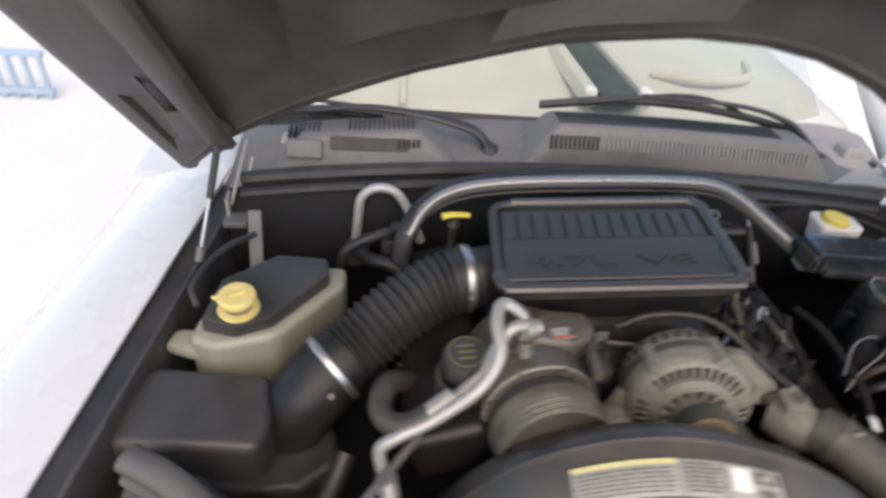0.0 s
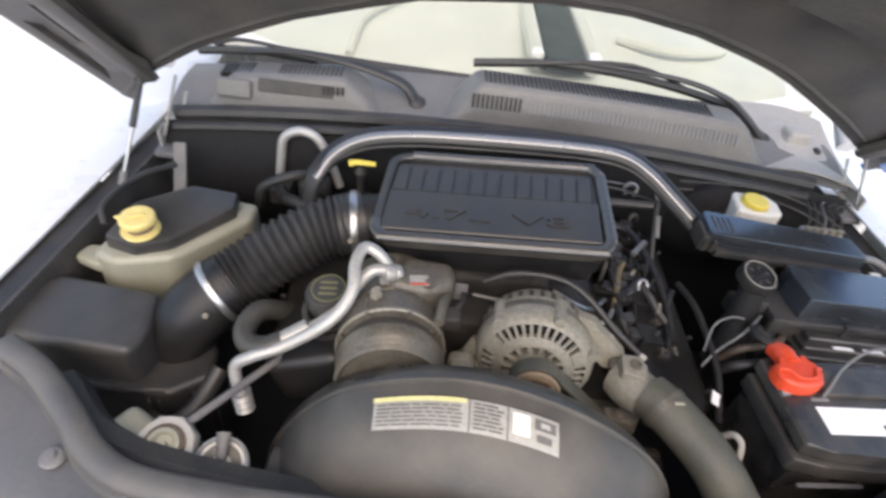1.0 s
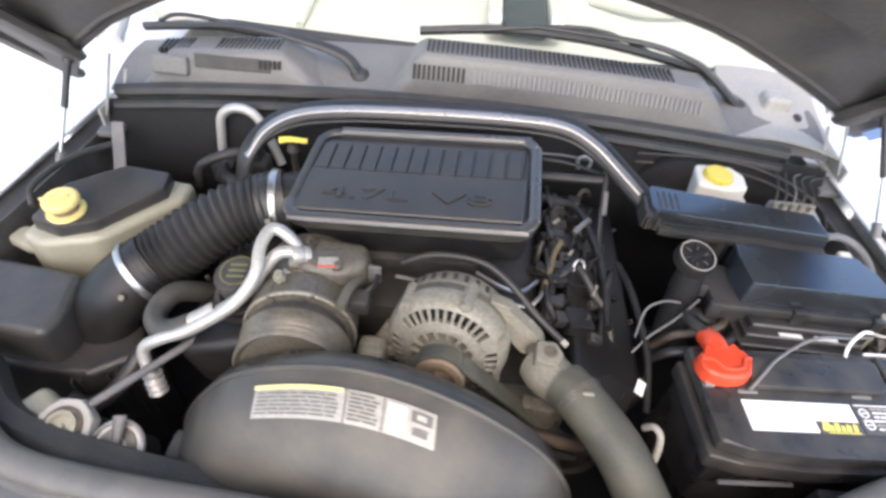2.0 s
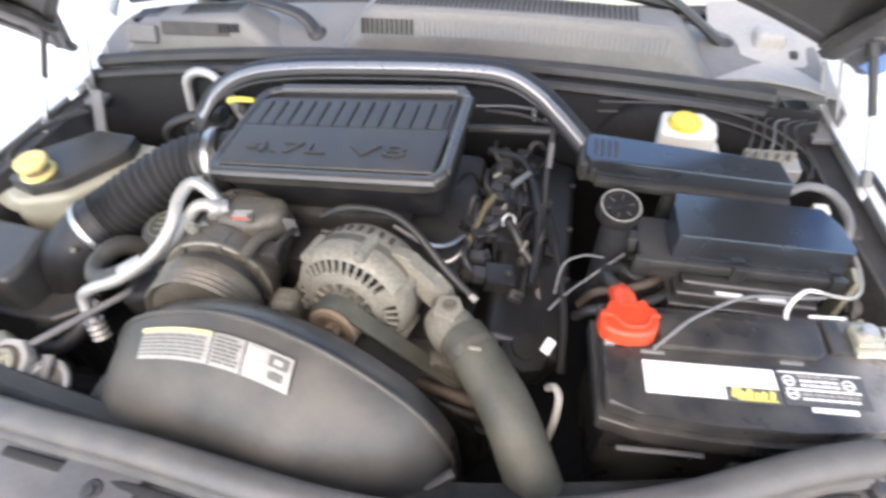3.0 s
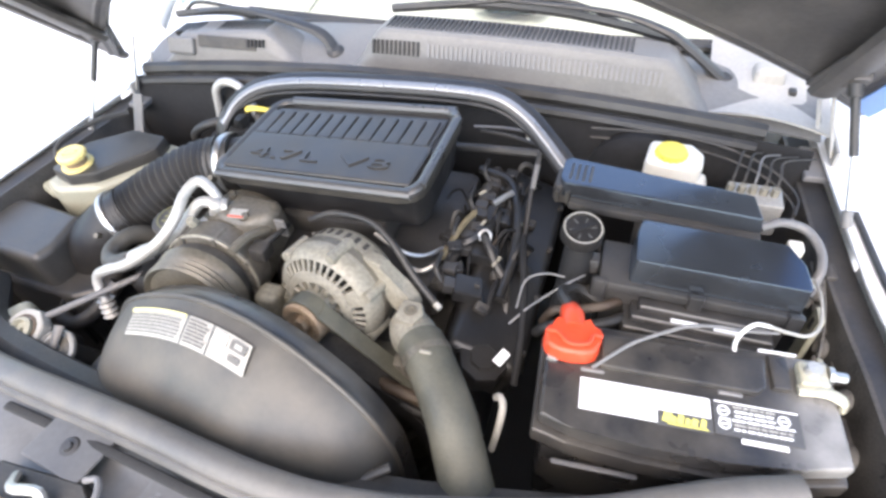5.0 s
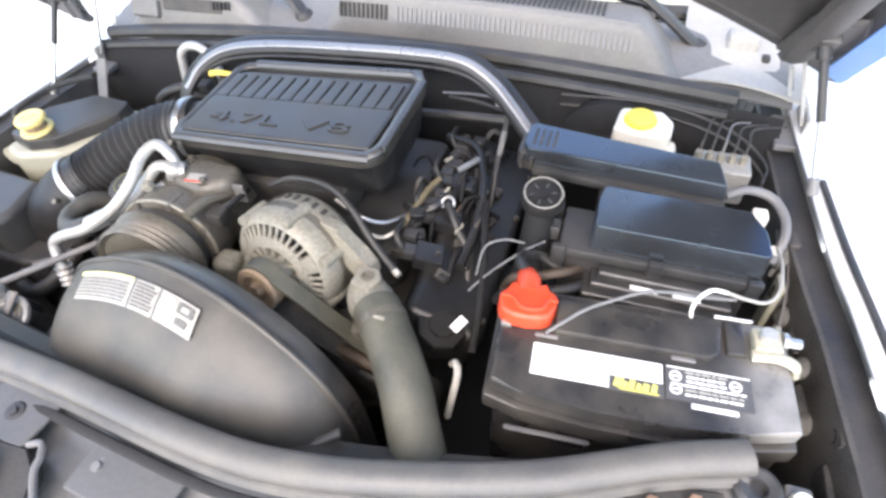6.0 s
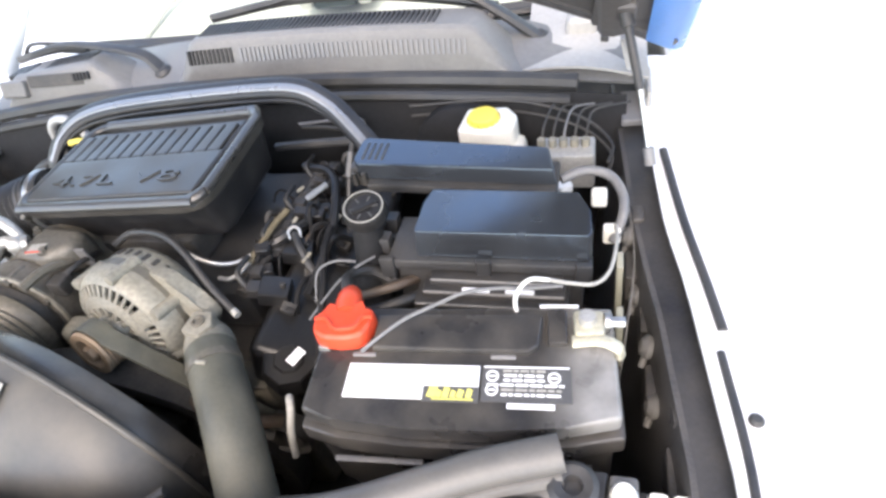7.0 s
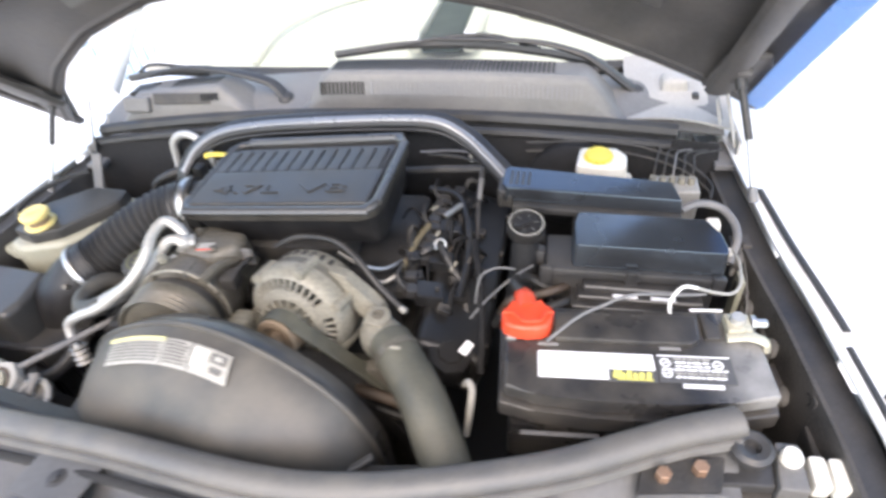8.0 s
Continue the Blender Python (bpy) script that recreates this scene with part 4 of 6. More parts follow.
part("hose", tube([(0.075, 0.09, 0.785), (0.11, 0.06, 0.80), (0.15, 0.05, 0.797), (0.19, 0.055, 0.775)], 0.007, 10, 6), RUBBER, low, "thin black hose")
part("bracket", prism([(0.10, 0.075), (0.15, 0.07), (0.165, 0.09), (0.14, 0.105), (0.1, 0.1)], 0.82, 0.862, Matrix(), 0.006, 2, 0.15), CASTMID, low, "dusty cast bracket")
bolt("bolt", (0.125, 0.085, 0.862), (0.125, 0.085, 1), 0.006, 0.008, low, CASTMID)
part("bracket", prism([(0.035, 0.085), (0.07, 0.075), (0.085, 0.1), (0.05, 0.11)], 0.80, 0.85, Matrix(), 0.006, 2, 0.1), CAST, low, "pale cast boss")

comp = thing("compressor", (-0.19, 0.17, 0.78), "grimy cast air conditioning compressor with a ribbed clutch", "compressor")
CM = axes((-0.195, 0.066, 0.905), (1, 0.06, 0), (0, -0.14, -1)) @ Matrix.Scale(1.06, 4)
part("clutch", lathe(CM, [(0, -0.004), (0.02, -0.004), (0.022, 0.004), (0.058, 0.006), (0.064, 0.0), (0.067, 0.004), (0.063, 0.008), (0.067, 0.012), (0.063, 0.016), (0.067, 0.02), (0.063, 0.024), (0.067, 0.028), (0.069, 0.04), (0.06, 0.044), (0, 0.044)], 40), CASTDARK, comp, "dusty ribbed clutch pulley")
part("coil_ring", lathe(CM, [(0.05, 0.044), (0.06, 0.046), (0.062, 0.058), (0.055, 0.062), (0, 0.062)], 32), DARK, comp)
part("front_case", lathe(CM, [(0.05, 0.06), (0.068, 0.064), (0.07, 0.07), (0.07, 0.10), (0.066, 0.104), (0, 0.104)], 36), CASTMID, comp, "dusty aluminium front case")
part("rear_case", lathe(CM, [(0.062, 0.104), (0.068, 0.108), (0.068, 0.185), (0.055, 0.2), (0, 0.2)], 36), CASTDARK, comp)
for i in range(8):
    a = 2 * math.pi * i / 8 + 0.3
    p = CM @ Vector((0.066 * math.cos(a), 0.066 * math.sin(a), 0.092))
    q = CM @ Vector((0.066 * math.cos(a), 0.066 * math.sin(a), -1))
    bolt("bolt", p, q, 0.006, 0.035, comp, CASTMID, False)
part("port_block", prism([(-0.222, 0.186), (-0.15, 0.178), (-0.112, 0.205), (-0.118, 0.248), (-0.2, 0.256)], 0.92, 0.970, Matrix(), 0.015, 3, 0.1), CASTMID, comp, "cast port block")
part("rib", tube([(-0.14, 0.13, 0.965), (-0.135, 0.165, 0.962), (-0.128, 0.2, 0.945)], 0.007, 8, 5), CASTDARK, comp, "cast rib over the case")
part("relief_valve", lathe(aim((-0.225, 0.165, 0.968), (-0.235, 0.14, 1.1)), [(0, 0), (0.009, 0), (0.009, 0.006), (0.006, 0.012), (0, 0.012)], 6), CAST, comp, "dull hexagon valve")
for p, h in (((-0.214, 0.205, 0.962), 0.012), ((-0.156, 0.196, 0.966), 0.008), ((-0.205, 0.238, 0.962), 0.01)):
    bolt("bolt", p, (p[0], p[1], 2), 0.0055, h, comp, CASTMID)
part("cable", tube([(-0.122, 0.165, 0.945), (-0.105, 0.19, 0.95), (-0.11, 0.225, 0.935), (-0.14, 0.25, 0.91)], 0.004, 8, 6), RUBBER, comp, "black clutch cable")
part("tag", box((-0.118, 0.205, 0.93), (-0.1, 0.21, 0.962), Matrix(), 0.002), COWL, comp, "pale connector tag")
part("bracket", tube([(-0.245, 0.15, 0.935), (-0.232, 0.172, 0.952), (-0.222, 0.186, 0.96)], 0.006, 8, 5, 0.6), STEEL, comp, "bright pipe clip")
part("bright_band", lathe(CM, [(0.0695, 0.0615), (0.0715, 0.063), (0.0715, 0.067), (0.0695, 0.0685)], 40), CAST, comp, "paler machined band")
stk = part("sticker", box((-0.158, 0.208, 0.9695), (-0.132, 0.226, 0.9712), axes((0, 0, 0), (1, 0.12, 0), (-0.12, 1, 0)) , 0.0), LABELG, comp, "small faded sticker")
part("sticker_band", box((-0.158, 0.208, 0.971), (-0.132, 0.211, 0.9718), axes((0, 0, 0), (1, 0.12, 0), (-0.12, 1, 0)), 0.0), RED, stk, "red band")
part("plug", box((-0.135, 0.15, 0.925), (-0.108, 0.178, 0.95), Matrix(), 0.005), DARK, comp, "black wiring plug")

pipe = thing("refrigerant_pipe", (-0.3, 0.15, 0.88), "bright bent aluminium air conditioning pipe", "pipe")
part("upper_pipe", tube([(-0.205, 0.212, 0.958), (-0.225, 0.222, 0.985), (-0.248, 0.226, 0.995), (-0.258, 0.200, 0.988), (-0.257, 0.163, 0.971), (-0.281, 0.134, 0.943), (-0.336, 0.115, 0.907), (-0.380, 0.102, 0.892), (-0.401, 0.096, 0.877), (-0.399, 0.085, 0.855), (-0.393, 0.078, 0.84)], 0.0084, 14, 6), ALU, pipe, "bright aluminium pipe")
part("lower_pipe", tube([(-0.206, 0.208, 0.972), (-0.234, 0.202, 0.976), (-0.254, 0.188, 0.957), (-0.270, 0.166, 0.938), (-0.300, 0.146, 0.918), (-0.340, 0.126, 0.903)], 0.0086, 14, 6), ALU, pipe, "bright aluminium pipe")
part("fitting", tube([(-0.393, 0.079, 0.842), (-0.388, 0.07, 0.815)], 0.0115, 14, 1, 1.0, 3, 0.0022), ALU, pipe, "ribbed crimp fitting")
part("crimp", tube([(-0.312, 0.143, 0.913), (-0.347, 0.124, 0.900)], 0.0135, 14, 1), ALU, pipe, "crimped aluminium sleeve")
part("ferrule", lathe(aim((-0.2, 0.212, 0.966), (-0.232, 0.193, 0.98)), [(0, 0), (0.0125, 0), (0.0125, 0.006), (0.0105, 0.008), (0.0125, 0.011), (0.0125, 0.02), (0.010, 0.024), (0, 0.024)], 18), ALU, pipe, "bright ribbed ferrule")
part("flange", box((-0.225, 0.195, 0.942), (-0.195, 0.222, 0.966), Matrix(), 0.005), ALU, pipe, "bolted pipe flange")
bolt("bolt", (-0.2, 0.208, 0.966), (-0.2, 0.208, 1.1), 0.006, 0.01, pipe)
part("hose", tube([(-0.343, 0.126, 0.901), (-0.368, 0.118, 0.893), (-0.392, 0.126, 0.888), (-0.402, 0.15, 0.89), (-0.39, 0.185, 0.888), (-0.36, 0.22, 0.85)], 0.0155, 14, 6), OLDRUB, pipe, "dusty black rubber hose")

# ---- oil filler, engine block, valve covers ----
engine = thing("engine", (-0.02, 0.3, 0.5), "grimy dark engine block with black valve covers", "engine")
part("block", box((-0.22, 0.14, 0.46), (0.2, 0.55, 0.80), Matrix(), 0.03), DARK, engine, "dark engine block")
part("front_cover", box((-0.2, 0.095, 0.5), (0.18, 0.145, 0.82), Matrix(), 0.02), CASTDARK, engine, "dusty timing cover")
part("cover_boss", box((-0.125, 0.100, 0.78), (-0.075, 0.15, 0.90), Matrix(), 0.012, 3, 0.006), CAST, engine, "pale cast boss of the timing cover")
part("manifold", box((-0.16, 0.2, 0.80), (0.13, 0.48, 0.885), Matrix(), 0.02), BLACK, engine, "black intake manifold")
for s, x in ((-1, -0.315), (1, 0.215)):
    m = axes((x, 0.12, 0.845), (1, 0, -0.35 * s), (0, 1, 0))
    vc = part("valve_cover", box((-0.055, -0.01, -0.06), (0.06, 0.38, 0.03), m, 0.016, 3), ENGBLK, engine, "black valve cover")
    for y in (0.02, 0.12, 0.22, 0.32):
        bolt("bolt", m @ Vector((0.05 * s, y, 0.03)), m @ Vector((0.05 * s, y, 1)), 0.004, 0.007, vc, DARK, False)
part("oil_filler", lathe(axes((-0.293, 0.188, 0.904), (1, 0, 0.1), (0, 1, 0.1)), [(0, 0), (0.025, 0), (0.025, 0.014), (0.028, 0.016), (0.028, 0.038), (0.026, 0.042), (0, 0.042)], 26), BLACK, engine, "black oil filler cap")
of = axes((-0.293, 0.188, 0.9465), (1, 0, 0.1), (0, 1, 0.1))
oc = engine.children[-1]
part("print_ring", lathe(of, [(0.022, 0), (0.024, 0), (0.024, 0.001), (0.022, 0.001)], 26), FADED, oc, "faded yellow ring")
for y in (-0.012, 0.0, 0.012):
    part("print_bar", box((-0.012, y * 0.8 - 0.0016, 0.0), (0.012, y * 0.8 + 0.0016, 0.001), of, 0), FADED, oc, "faded yellow printed bar")
for i in range(3):
    part("filler_ring", lathe(axes((-0.293, 0.184 - 0.003 * i, 0.904 - 0.016 * i), (1, 0, 0.1), (0, 1, 0.1)), [(0.03, 0), (0.037, 0), (0.037, 0.006), (0.03, 0.006)], 24), DARK, engine)
part("cover_cap", lathe(axes((0.222, 0.115, 0.858), (1, 0, -0.3), (0, 1, 0.1)), [(0, -0.02), (0.036, -0.02), (0.036, 0.006), (0.033, 0.012), (0.02, 0.013), (0.018, 0.016), (0, 0.016)], 8), ENGBLK, engine, "black cap on the valve cover")
sv = axes((0.252, 0.085, 0.898), (0.4, 0.9, 0), (-0.9, 0.4, 0.3))
part("sticker", box((0.004, 0, 0), (0.026, 0.012, 0.001), sv, 0), LABELW, engine, "small white sticker")
part("bright_rail", tube([(-0.085, 0.243, 0.905), (-0.035, 0.236, 0.905)], 0.0035, 8), STEEL, engine, "bright steel rail")

dip = thing("dipstick", (-0.272, 0.44, 0.93), "yellow plastic dipstick handle behind the intake box", "dipstick")
part("tube", tube([(-0.285, 0.452, 0.8), (-0.285, 0.45, 0.972)], 0.006, 8), DARK, dip)
part("handle", tube([(-0.305, 0.447, 0.976), (-0.288, 0.45, 0.978), (-0.26, 0.451, 0.977)], [0.0075, 0.006, 0.005], 10, 5, 0.7), YELLOW, dip, "yellow looped handle")
part("cap", lathe(aim((-0.285, 0.45, 0.958), (-0.285, 0.45, 1.1)), [(0, 0), (0.011, 0), (0.009, 0.006), (0.007, 0.01), (0, 0.01)], 16), DARK, dip)

# ---- arch tube and loop pipe at the firewall ----
arch = thing("brace_tube", (-0.03, 0.48, 0.95), "glossy black bent channel arching over the intake box", "tube")
ARCH = [(-0.37, 0.42, 0.90), (-0.362, 0.437, 0.945), (-0.335, 0.465, 0.98), (-0.285, 0.484, 1.005), (-0.20, 0.49, 1.02), (-0.06, 0.49, 1.03), (0.08, 0.486, 1.037), (0.155, 0.478, 1.036),
                                 (0.205, 0.462, 1.018), (0.245, 0.435, 0.995), (0.28, 0.405, 0.975), (0.315, 0.37, 0.95)]
part("channel", tube(ARCH, 0.0165, 14, 6, 0.36), ENGBLK, arch, "black channel")
# separate pale strip puts the channel's highlight into its colour
part("bright_top", tube([Vector(p) + Vector((0, -0.002, 0.0035)) for p in ARCH[1:-1]], 0.0085, 12, 6, 0.35), ARCHM, arch, "pale strip for the sky highlight on the channel")
part("lip", tube([Vector(p) + Vector((0, -0.011, -0.016)) for p in ARCH[1:-1]], 0.005, 10, 6), ENGBLK, arch, "thin lower lip")
loop = thing("heater_pipe", (-0.41, 0.53, 0.9), "bright aluminium pipe loop at the firewall", "pipe")
part("pipe", tube([(-0.445, 0.515, 0.86), (-0.44, 0.525, 0.92), (-0.434, 0.53, 0.955), (-0.41, 0.532, 0.972), (-0.38, 0.53, 0.968), (-0.36, 0.525, 0.945), (-0.345, 0.515, 0.915), (-0.33, 0.505, 0.88)], 0.0085, 14, 6), ALU, loop)
part("block", box((-0.46, 0.49, 0.83), (-0.42, 0.53, 0.87), Matrix(), 0.006), DARK, loop)
part("hose", tube([(-0.44, 0.505, 0.86), (-0.42, 0.46, 0.875), (-0.385, 0.44, 0.88), (-0.35, 0.43, 0.86)], 0.012, 10, 6), RUBBER, loop, "black heater hose")
part("hose", tube([(-0.36, 0.50, 0.905), (-0.40, 0.465, 0.925), (-0.455, 0.455, 0.90), (-0.47, 0.46, 0.85)], 0.009, 10, 6), RUBBER, loop, "black heater hose")
part("plug", box((-0.385, 0.475, 0.905), (-0.355, 0.5, 0.928), Matrix(), 0.005), BLACK, loop, "black plug")
part("valve", box((-0.40, 0.47, 0.86), (-0.345, 0.51, 0.905), Matrix(), 0.01), DARK, loop, "black valve body")

# ---- fan shroud ----
shroud = thing("fan_shroud", (-0.08, -0.02, 0.7), "dusty dark grey domed fan shroud with a warning label", "fan shroud")


RIM_X = (-0.355, -0.345, -0.315, -0.265, -0.22, -0.16, -0.10, -0.04, 0.02, 0.07, 0.115, 0.145, 0.158, 0.163)
RIM_Z = (0.70, 0.78, 0.855, 0.925, 0.958, 0.983, 0.996, 0.998, 0.990, 0.973, 0.944, 0.90, 0.85, 0.72)


RIM_L = spline([(x, 0, z) for x, z in zip(RIM_X, RIM_Z)], 6)
RIM_N = len(RIM_L) - 1


def shroud_pt(i, v):
    """i runs along the rim from side to side, v from the rear rim down to the front."""
    p = RIM_L[min(int(i), RIM_N - 1)].lerp(RIM_L[min(int(i), RIM_N - 1) + 1], i - min(int(i), RIM_N - 1))
    x, z = p.x, p.z
    y = 0.032 - 0.28 * 0.05 * math.log1p(math.exp((x + 0.1) / 0.05))
    drop = 0.035 * v + 0.115 * v ** 2.4
    side = min(1.0, max(0.0, (z - 0.70) / 0.28))
    return Vector((x + 0.012 * v * (1 if x > 0 else -1) * (1 - side), y - 0.155 * v * (0.75 + 0.25 * side) * (1 - 0.35 * max(0, x) / 0.16), z - drop * (0.3 + 0.7 * side)))


part("dome", sheet(52, 18, lambda u, v: shroud_pt(RIM_N * u, v), 0.004), SHROUD, shroud, "smooth domed cover")
part("rim", sheet(52, 4, lambda u, v: shroud_pt(RIM_N * u, 0.0) + Vector((0, 0.034 * v, -0.003 - 0.014 * v * v)), 0.004), BATT, shroud, "black rear rim")
part("edge_bead", tube([shroud_pt(RIM_N * u / 40, 0.0) + Vector((0, 0.001, 0.0)) for u in range(41)], 0.004, 8, 2), SHROUD, shroud, "rounded edge")
part("flank", prism([(0.02, -0.115), (0.15, -0.065), (0.175, -0.075), (0.16, -0.12), (0.06, -0.145)], 0.74, 0.868, Matrix(), 0.012, 2, 0.05), SHROUD, shroud, "folded lower flank")
part("flank", prism([(-0.345, -0.09), (-0.30, -0.10), (-0.29, 0.02), (-0.34, 0.025)], 0.70, 0.835, Matrix(), 0.012, 2, 0.15), SHROUD, shroud, "folded lower flank")
part("crease", tube([(0.166, -0.066, 0.892), (0.12, -0.094, 0.876), (0.05, -0.13, 0.852)], 0.006, 8, 5, 0.7), SHROUD, shroud, "folded crease")
part("fan_ring", lathe(axes((-0.06, 0.05, 0.66), (1, 0, 0), (0, 0, -1)), [(0.21, 0), (0.235, 0), (0.235, 0.04), (0.21, 0.04)], 40), DARK, shroud, "black fan ring")


def on_dome(x, v, lift):
    i = float(np.interp(x, [p.x for p in RIM_L], range(RIM_N + 1)))
    p = shroud_pt(i, v)
    n = (shroud_pt(i + 0.3, v) - p).cross(shroud_pt(i, v + 0.01) - p).normalized()
    return p + (n if n.z > 0 else -n) * lift


def decal(name, x0, x1, v0, v1, lift, material, parent, label=""):
    return part(name, sheet(max(2, int((x1 - x0) * 120)), 3, lambda u, v: on_dome(x0 + (x1 - x0) * u, v0 + (v1 - v0) * v, lift), 0.0006), material, parent, label)


LU0, LU1, LV0, LV1 = -0.206, -0.006, 0.125, 0.325
lab = decal("label", LU0, LU1, LV0, LV1, 0.0045, LABELG, shroud, "faded white warning label with rows of small print")


def lab_bar(a, b, c, d, material, label=""):
    decal("print_bar", LU0 + (LU1 - LU0) * a, LU0 + (LU1 - LU0) * b, LV0 + (LV1 - LV0) * c, LV0 + (LV1 - LV0) * d, 0.0068, material, lab, label)


lab_bar(0.0, 0.5, 0.0, 0.15, HEADY, "faded yellow heading bar")
random.seed(8)
for i in range(6):
    x = 0.02
    while x < 0.46:
        w = random.uniform(0.03, 0.12)
        lab_bar(x, min(x + w, 0.48), 0.24 + 0.12 * i, 0.28 + 0.12 * i, INKG)
        x += w + 0.012
for i in range(7):
    x = 0.54
    while x < 0.68:
        w = random.uniform(0.03, 0.09)
        lab_bar(x, min(x + w, 0.7), 0.10 + 0.12 * i, 0.155 + 0.12 * i, INKG)
        x += w + 0.01
lab_bar(0.515, 0.522, 0.0, 1.0, INKG)
lab_bar(0.72, 0.727, 0.0, 1.0, INKG)
lab_bar(0.75, 0.84, 0.12, 0.75, CREAM, "pale box")
lab_bar(0.87, 0.98, 0.12, 0.45, INKG)
lab_bar(0.90, 0.95, 0.2, 0.36, LABELG)
lab_bar(0.88, 0.96, 0.6, 0.8, INKG)

# ---- upper radiator hose ----
hose = thing("radiator_hose", (0.2, 0.03, 0.86), "thick dusty rubber radiator hose with a clamp", "hose")
part("hose", tube([(0.15, 0.088, 0.912), (0.165, 0.07, 0.914), (0.19, 0.04, 0.91), (0.217, 0.003, 0.90), (0.24, -0.036, 0.88), (0.261, -0.072, 0.858), (0.28, -0.106, 0.832), (0.296, -0.14, 0.80)], 0.031, 22, 8), HOSE, hose)
part("housing", lathe(aim((0.112, 0.128, 0.895), (0.16, 0.075, 0.912)), [(0, 0.005), (0.024, 0.005), (0.029, 0.02), (0.031, 0.035), (0.029, 0.05), (0.028, 0.06), (0, 0.06)], 24), CAST, hose, "cast thermostat outlet")
part("flange", prism([(0.108, 0.1), (0.14, 0.092), (0.15, 0.115), (0.14, 0.135), (0.112, 0.135)], 0.905, 0.938, Matrix(), 0.005, 2, 0.08), CAST, hose, "cast flange with a bolt hole")
part("bolt_hole", lathe(aim((0.13, 0.115, 0.9382), (0.13, 0.115, 1.1)), [(0, 0), (0.008, 0), (0.009, 0.002), (0.006, 0.003), (0.005, 0.0005), (0, 0.0005)], 14), CASTDARK, hose, "dark bolt hole")
part("spring_clamp", lathe(aim((0.163, 0.073, 0.914), (0.185, 0.045, 0.911)), [(0.0305, 0), (0.0325, 0), (0.0325, 0.010), (0.0305, 0.010)], 26), CASTDARK, hose, "dull spring clamp")
part("clamp_tail", box((0.163, 0.054, 0.943), (0.178, 0.059, 0.947), Matrix(), 0.002), CAST, hose, "bright clamp tail")
stay = part("pale_tube", tube([(0.262, 0.012, 0.83), (0.268, 0.022, 0.87), (0.27, 0.038, 0.893), (0.264, 0.05, 0.895), (0.257, 0.056, 0.88)], 0.0045, 8, 6), LABELG, None, "pale curved tube beside the radiator hose")
tagged(stay, category="tube")
sens = thing("wire_loom", (0.05, 0.2, 0.95), "black wire loom looping over the alternator", "wire")
part("loom", tube([(-0.075, 0.235, 0.945), (-0.03, 0.235, 0.968), (0.03, 0.225, 0.975), (0.07, 0.205, 0.965), (0.11, 0.175, 0.94), (0.15, 0.15, 0.917)], 0.0052, 10, 6), RUBBER, sens, "black corrugated loom")
part("tip", tube([(0.147, 0.152, 0.918), (0.158, 0.145, 0.914)], 0.005, 10), LABELG, sens, "pale plastic tip")
part("steel_tube", tube([(0.03, 0.235, 0.94), (0.07, 0.225, 0.925), (0.1, 0.235, 0.91), (0.125, 0.262, 0.905)], 0.0035, 8, 6), STEEL, sens, "bright thin steel tube")


# ---- battery ----
BM = axes((0.302, -0.002, 0.952), (0.315, 0.026, -0.010), (-0.01, 0.175, 0.0))
batt = thing("battery", BM @ Vector((0.155, 0.085, -0.2)), "black car battery with a white label and steel terminals", "battery")
BL, BD = 0.322, 0.14
part("case", box((0.02, 0.006, -0.2), (BL - 0.006, BD - 0.006, -0.03), BM, 0.006), BATT, batt, "black battery case")
lid = part("lid", prism([(0.014, 0.012), (0.05, 0.003), (0.12, -0.003), (0.2, -0.003), (0.27, 0.004), (BL, 0.014), (BL, BD), (0.014, BD)], -0.022, 0.0, BM, 0.005, 3), BATTLID, batt, "smooth black lid, dusty at one end")
part("lid_band", prism([(x, y - 0.006) for x, y in [(0.008, 0.012), (0.05, 0.003), (0.12, -0.003), (0.2, -0.003), (0.27, 0.004), (BL + 0.004, 0.014), (BL + 0.004, BD), (0.008, BD)]], -0.052, -0.026, BM, 0.004), BATT, batt, "stepped band under the lid")
part("vent_block", prism([(0.075, 0.08), (0.238, 0.078), (0.248, 0.086), (0.252, 0.124), (0.075, 0.124)], -0.002, 0.009, BM, 0.004), BATT, lid, "raised vent cover")
part("side_block", prism([(0.256, 0.09), (0.276, 0.09), (0.276, 0.134), (0.256, 0.134)], -0.002, 0.006, BM, 0.003), BATT, lid)
for x in (0.055, 0.2):
    part("pry_slot", box((x, 0.074, -0.001), (x + 0.025, 0.079, 0.002), BM, 0.001, 1), GREYPL, lid, "grey pry slot")
part("carry_groove", box((0.035, -0.0075, -0.075), (0.13, -0.001, -0.07), BM, 0.002), GREYPL, batt)
part("label", box((0.055, 0.027, -0.001), (0.19, 0.065, 0.0012), BM, 0), LABELW, batt, "blank white sticker")
lb = part("brand_patch", box((0.136, 0.025, -0.001), (0.191, 0.041, 0.0019), BM, 0), INK, batt, "black patch with a yellow mark")
for i, (x, w, h) in enumerate(((0.140, 0.011, 0.010), (0.149, 0.006, 0.006), (0.155, 0.008, 0.009), (0.163, 0.006, 0.006), (0.169, 0.008, 0.007), (0.178, 0.007, 0.008))):
    part("mark", prism([(x, 0.0295), (x + w * 0.75, 0.0285), (x + w, 0.0295 + h), (x + w * 0.3, 0.031 + h)], 0.001, 0.0026, BM, 0, 1), LABELY, lb, "slanted yellow stroke")
part("underline", box((0.146, 0.0265, 0.001), (0.186, 0.0278, 0.0026), BM, 0), LABELY, lb, "yellow underline")
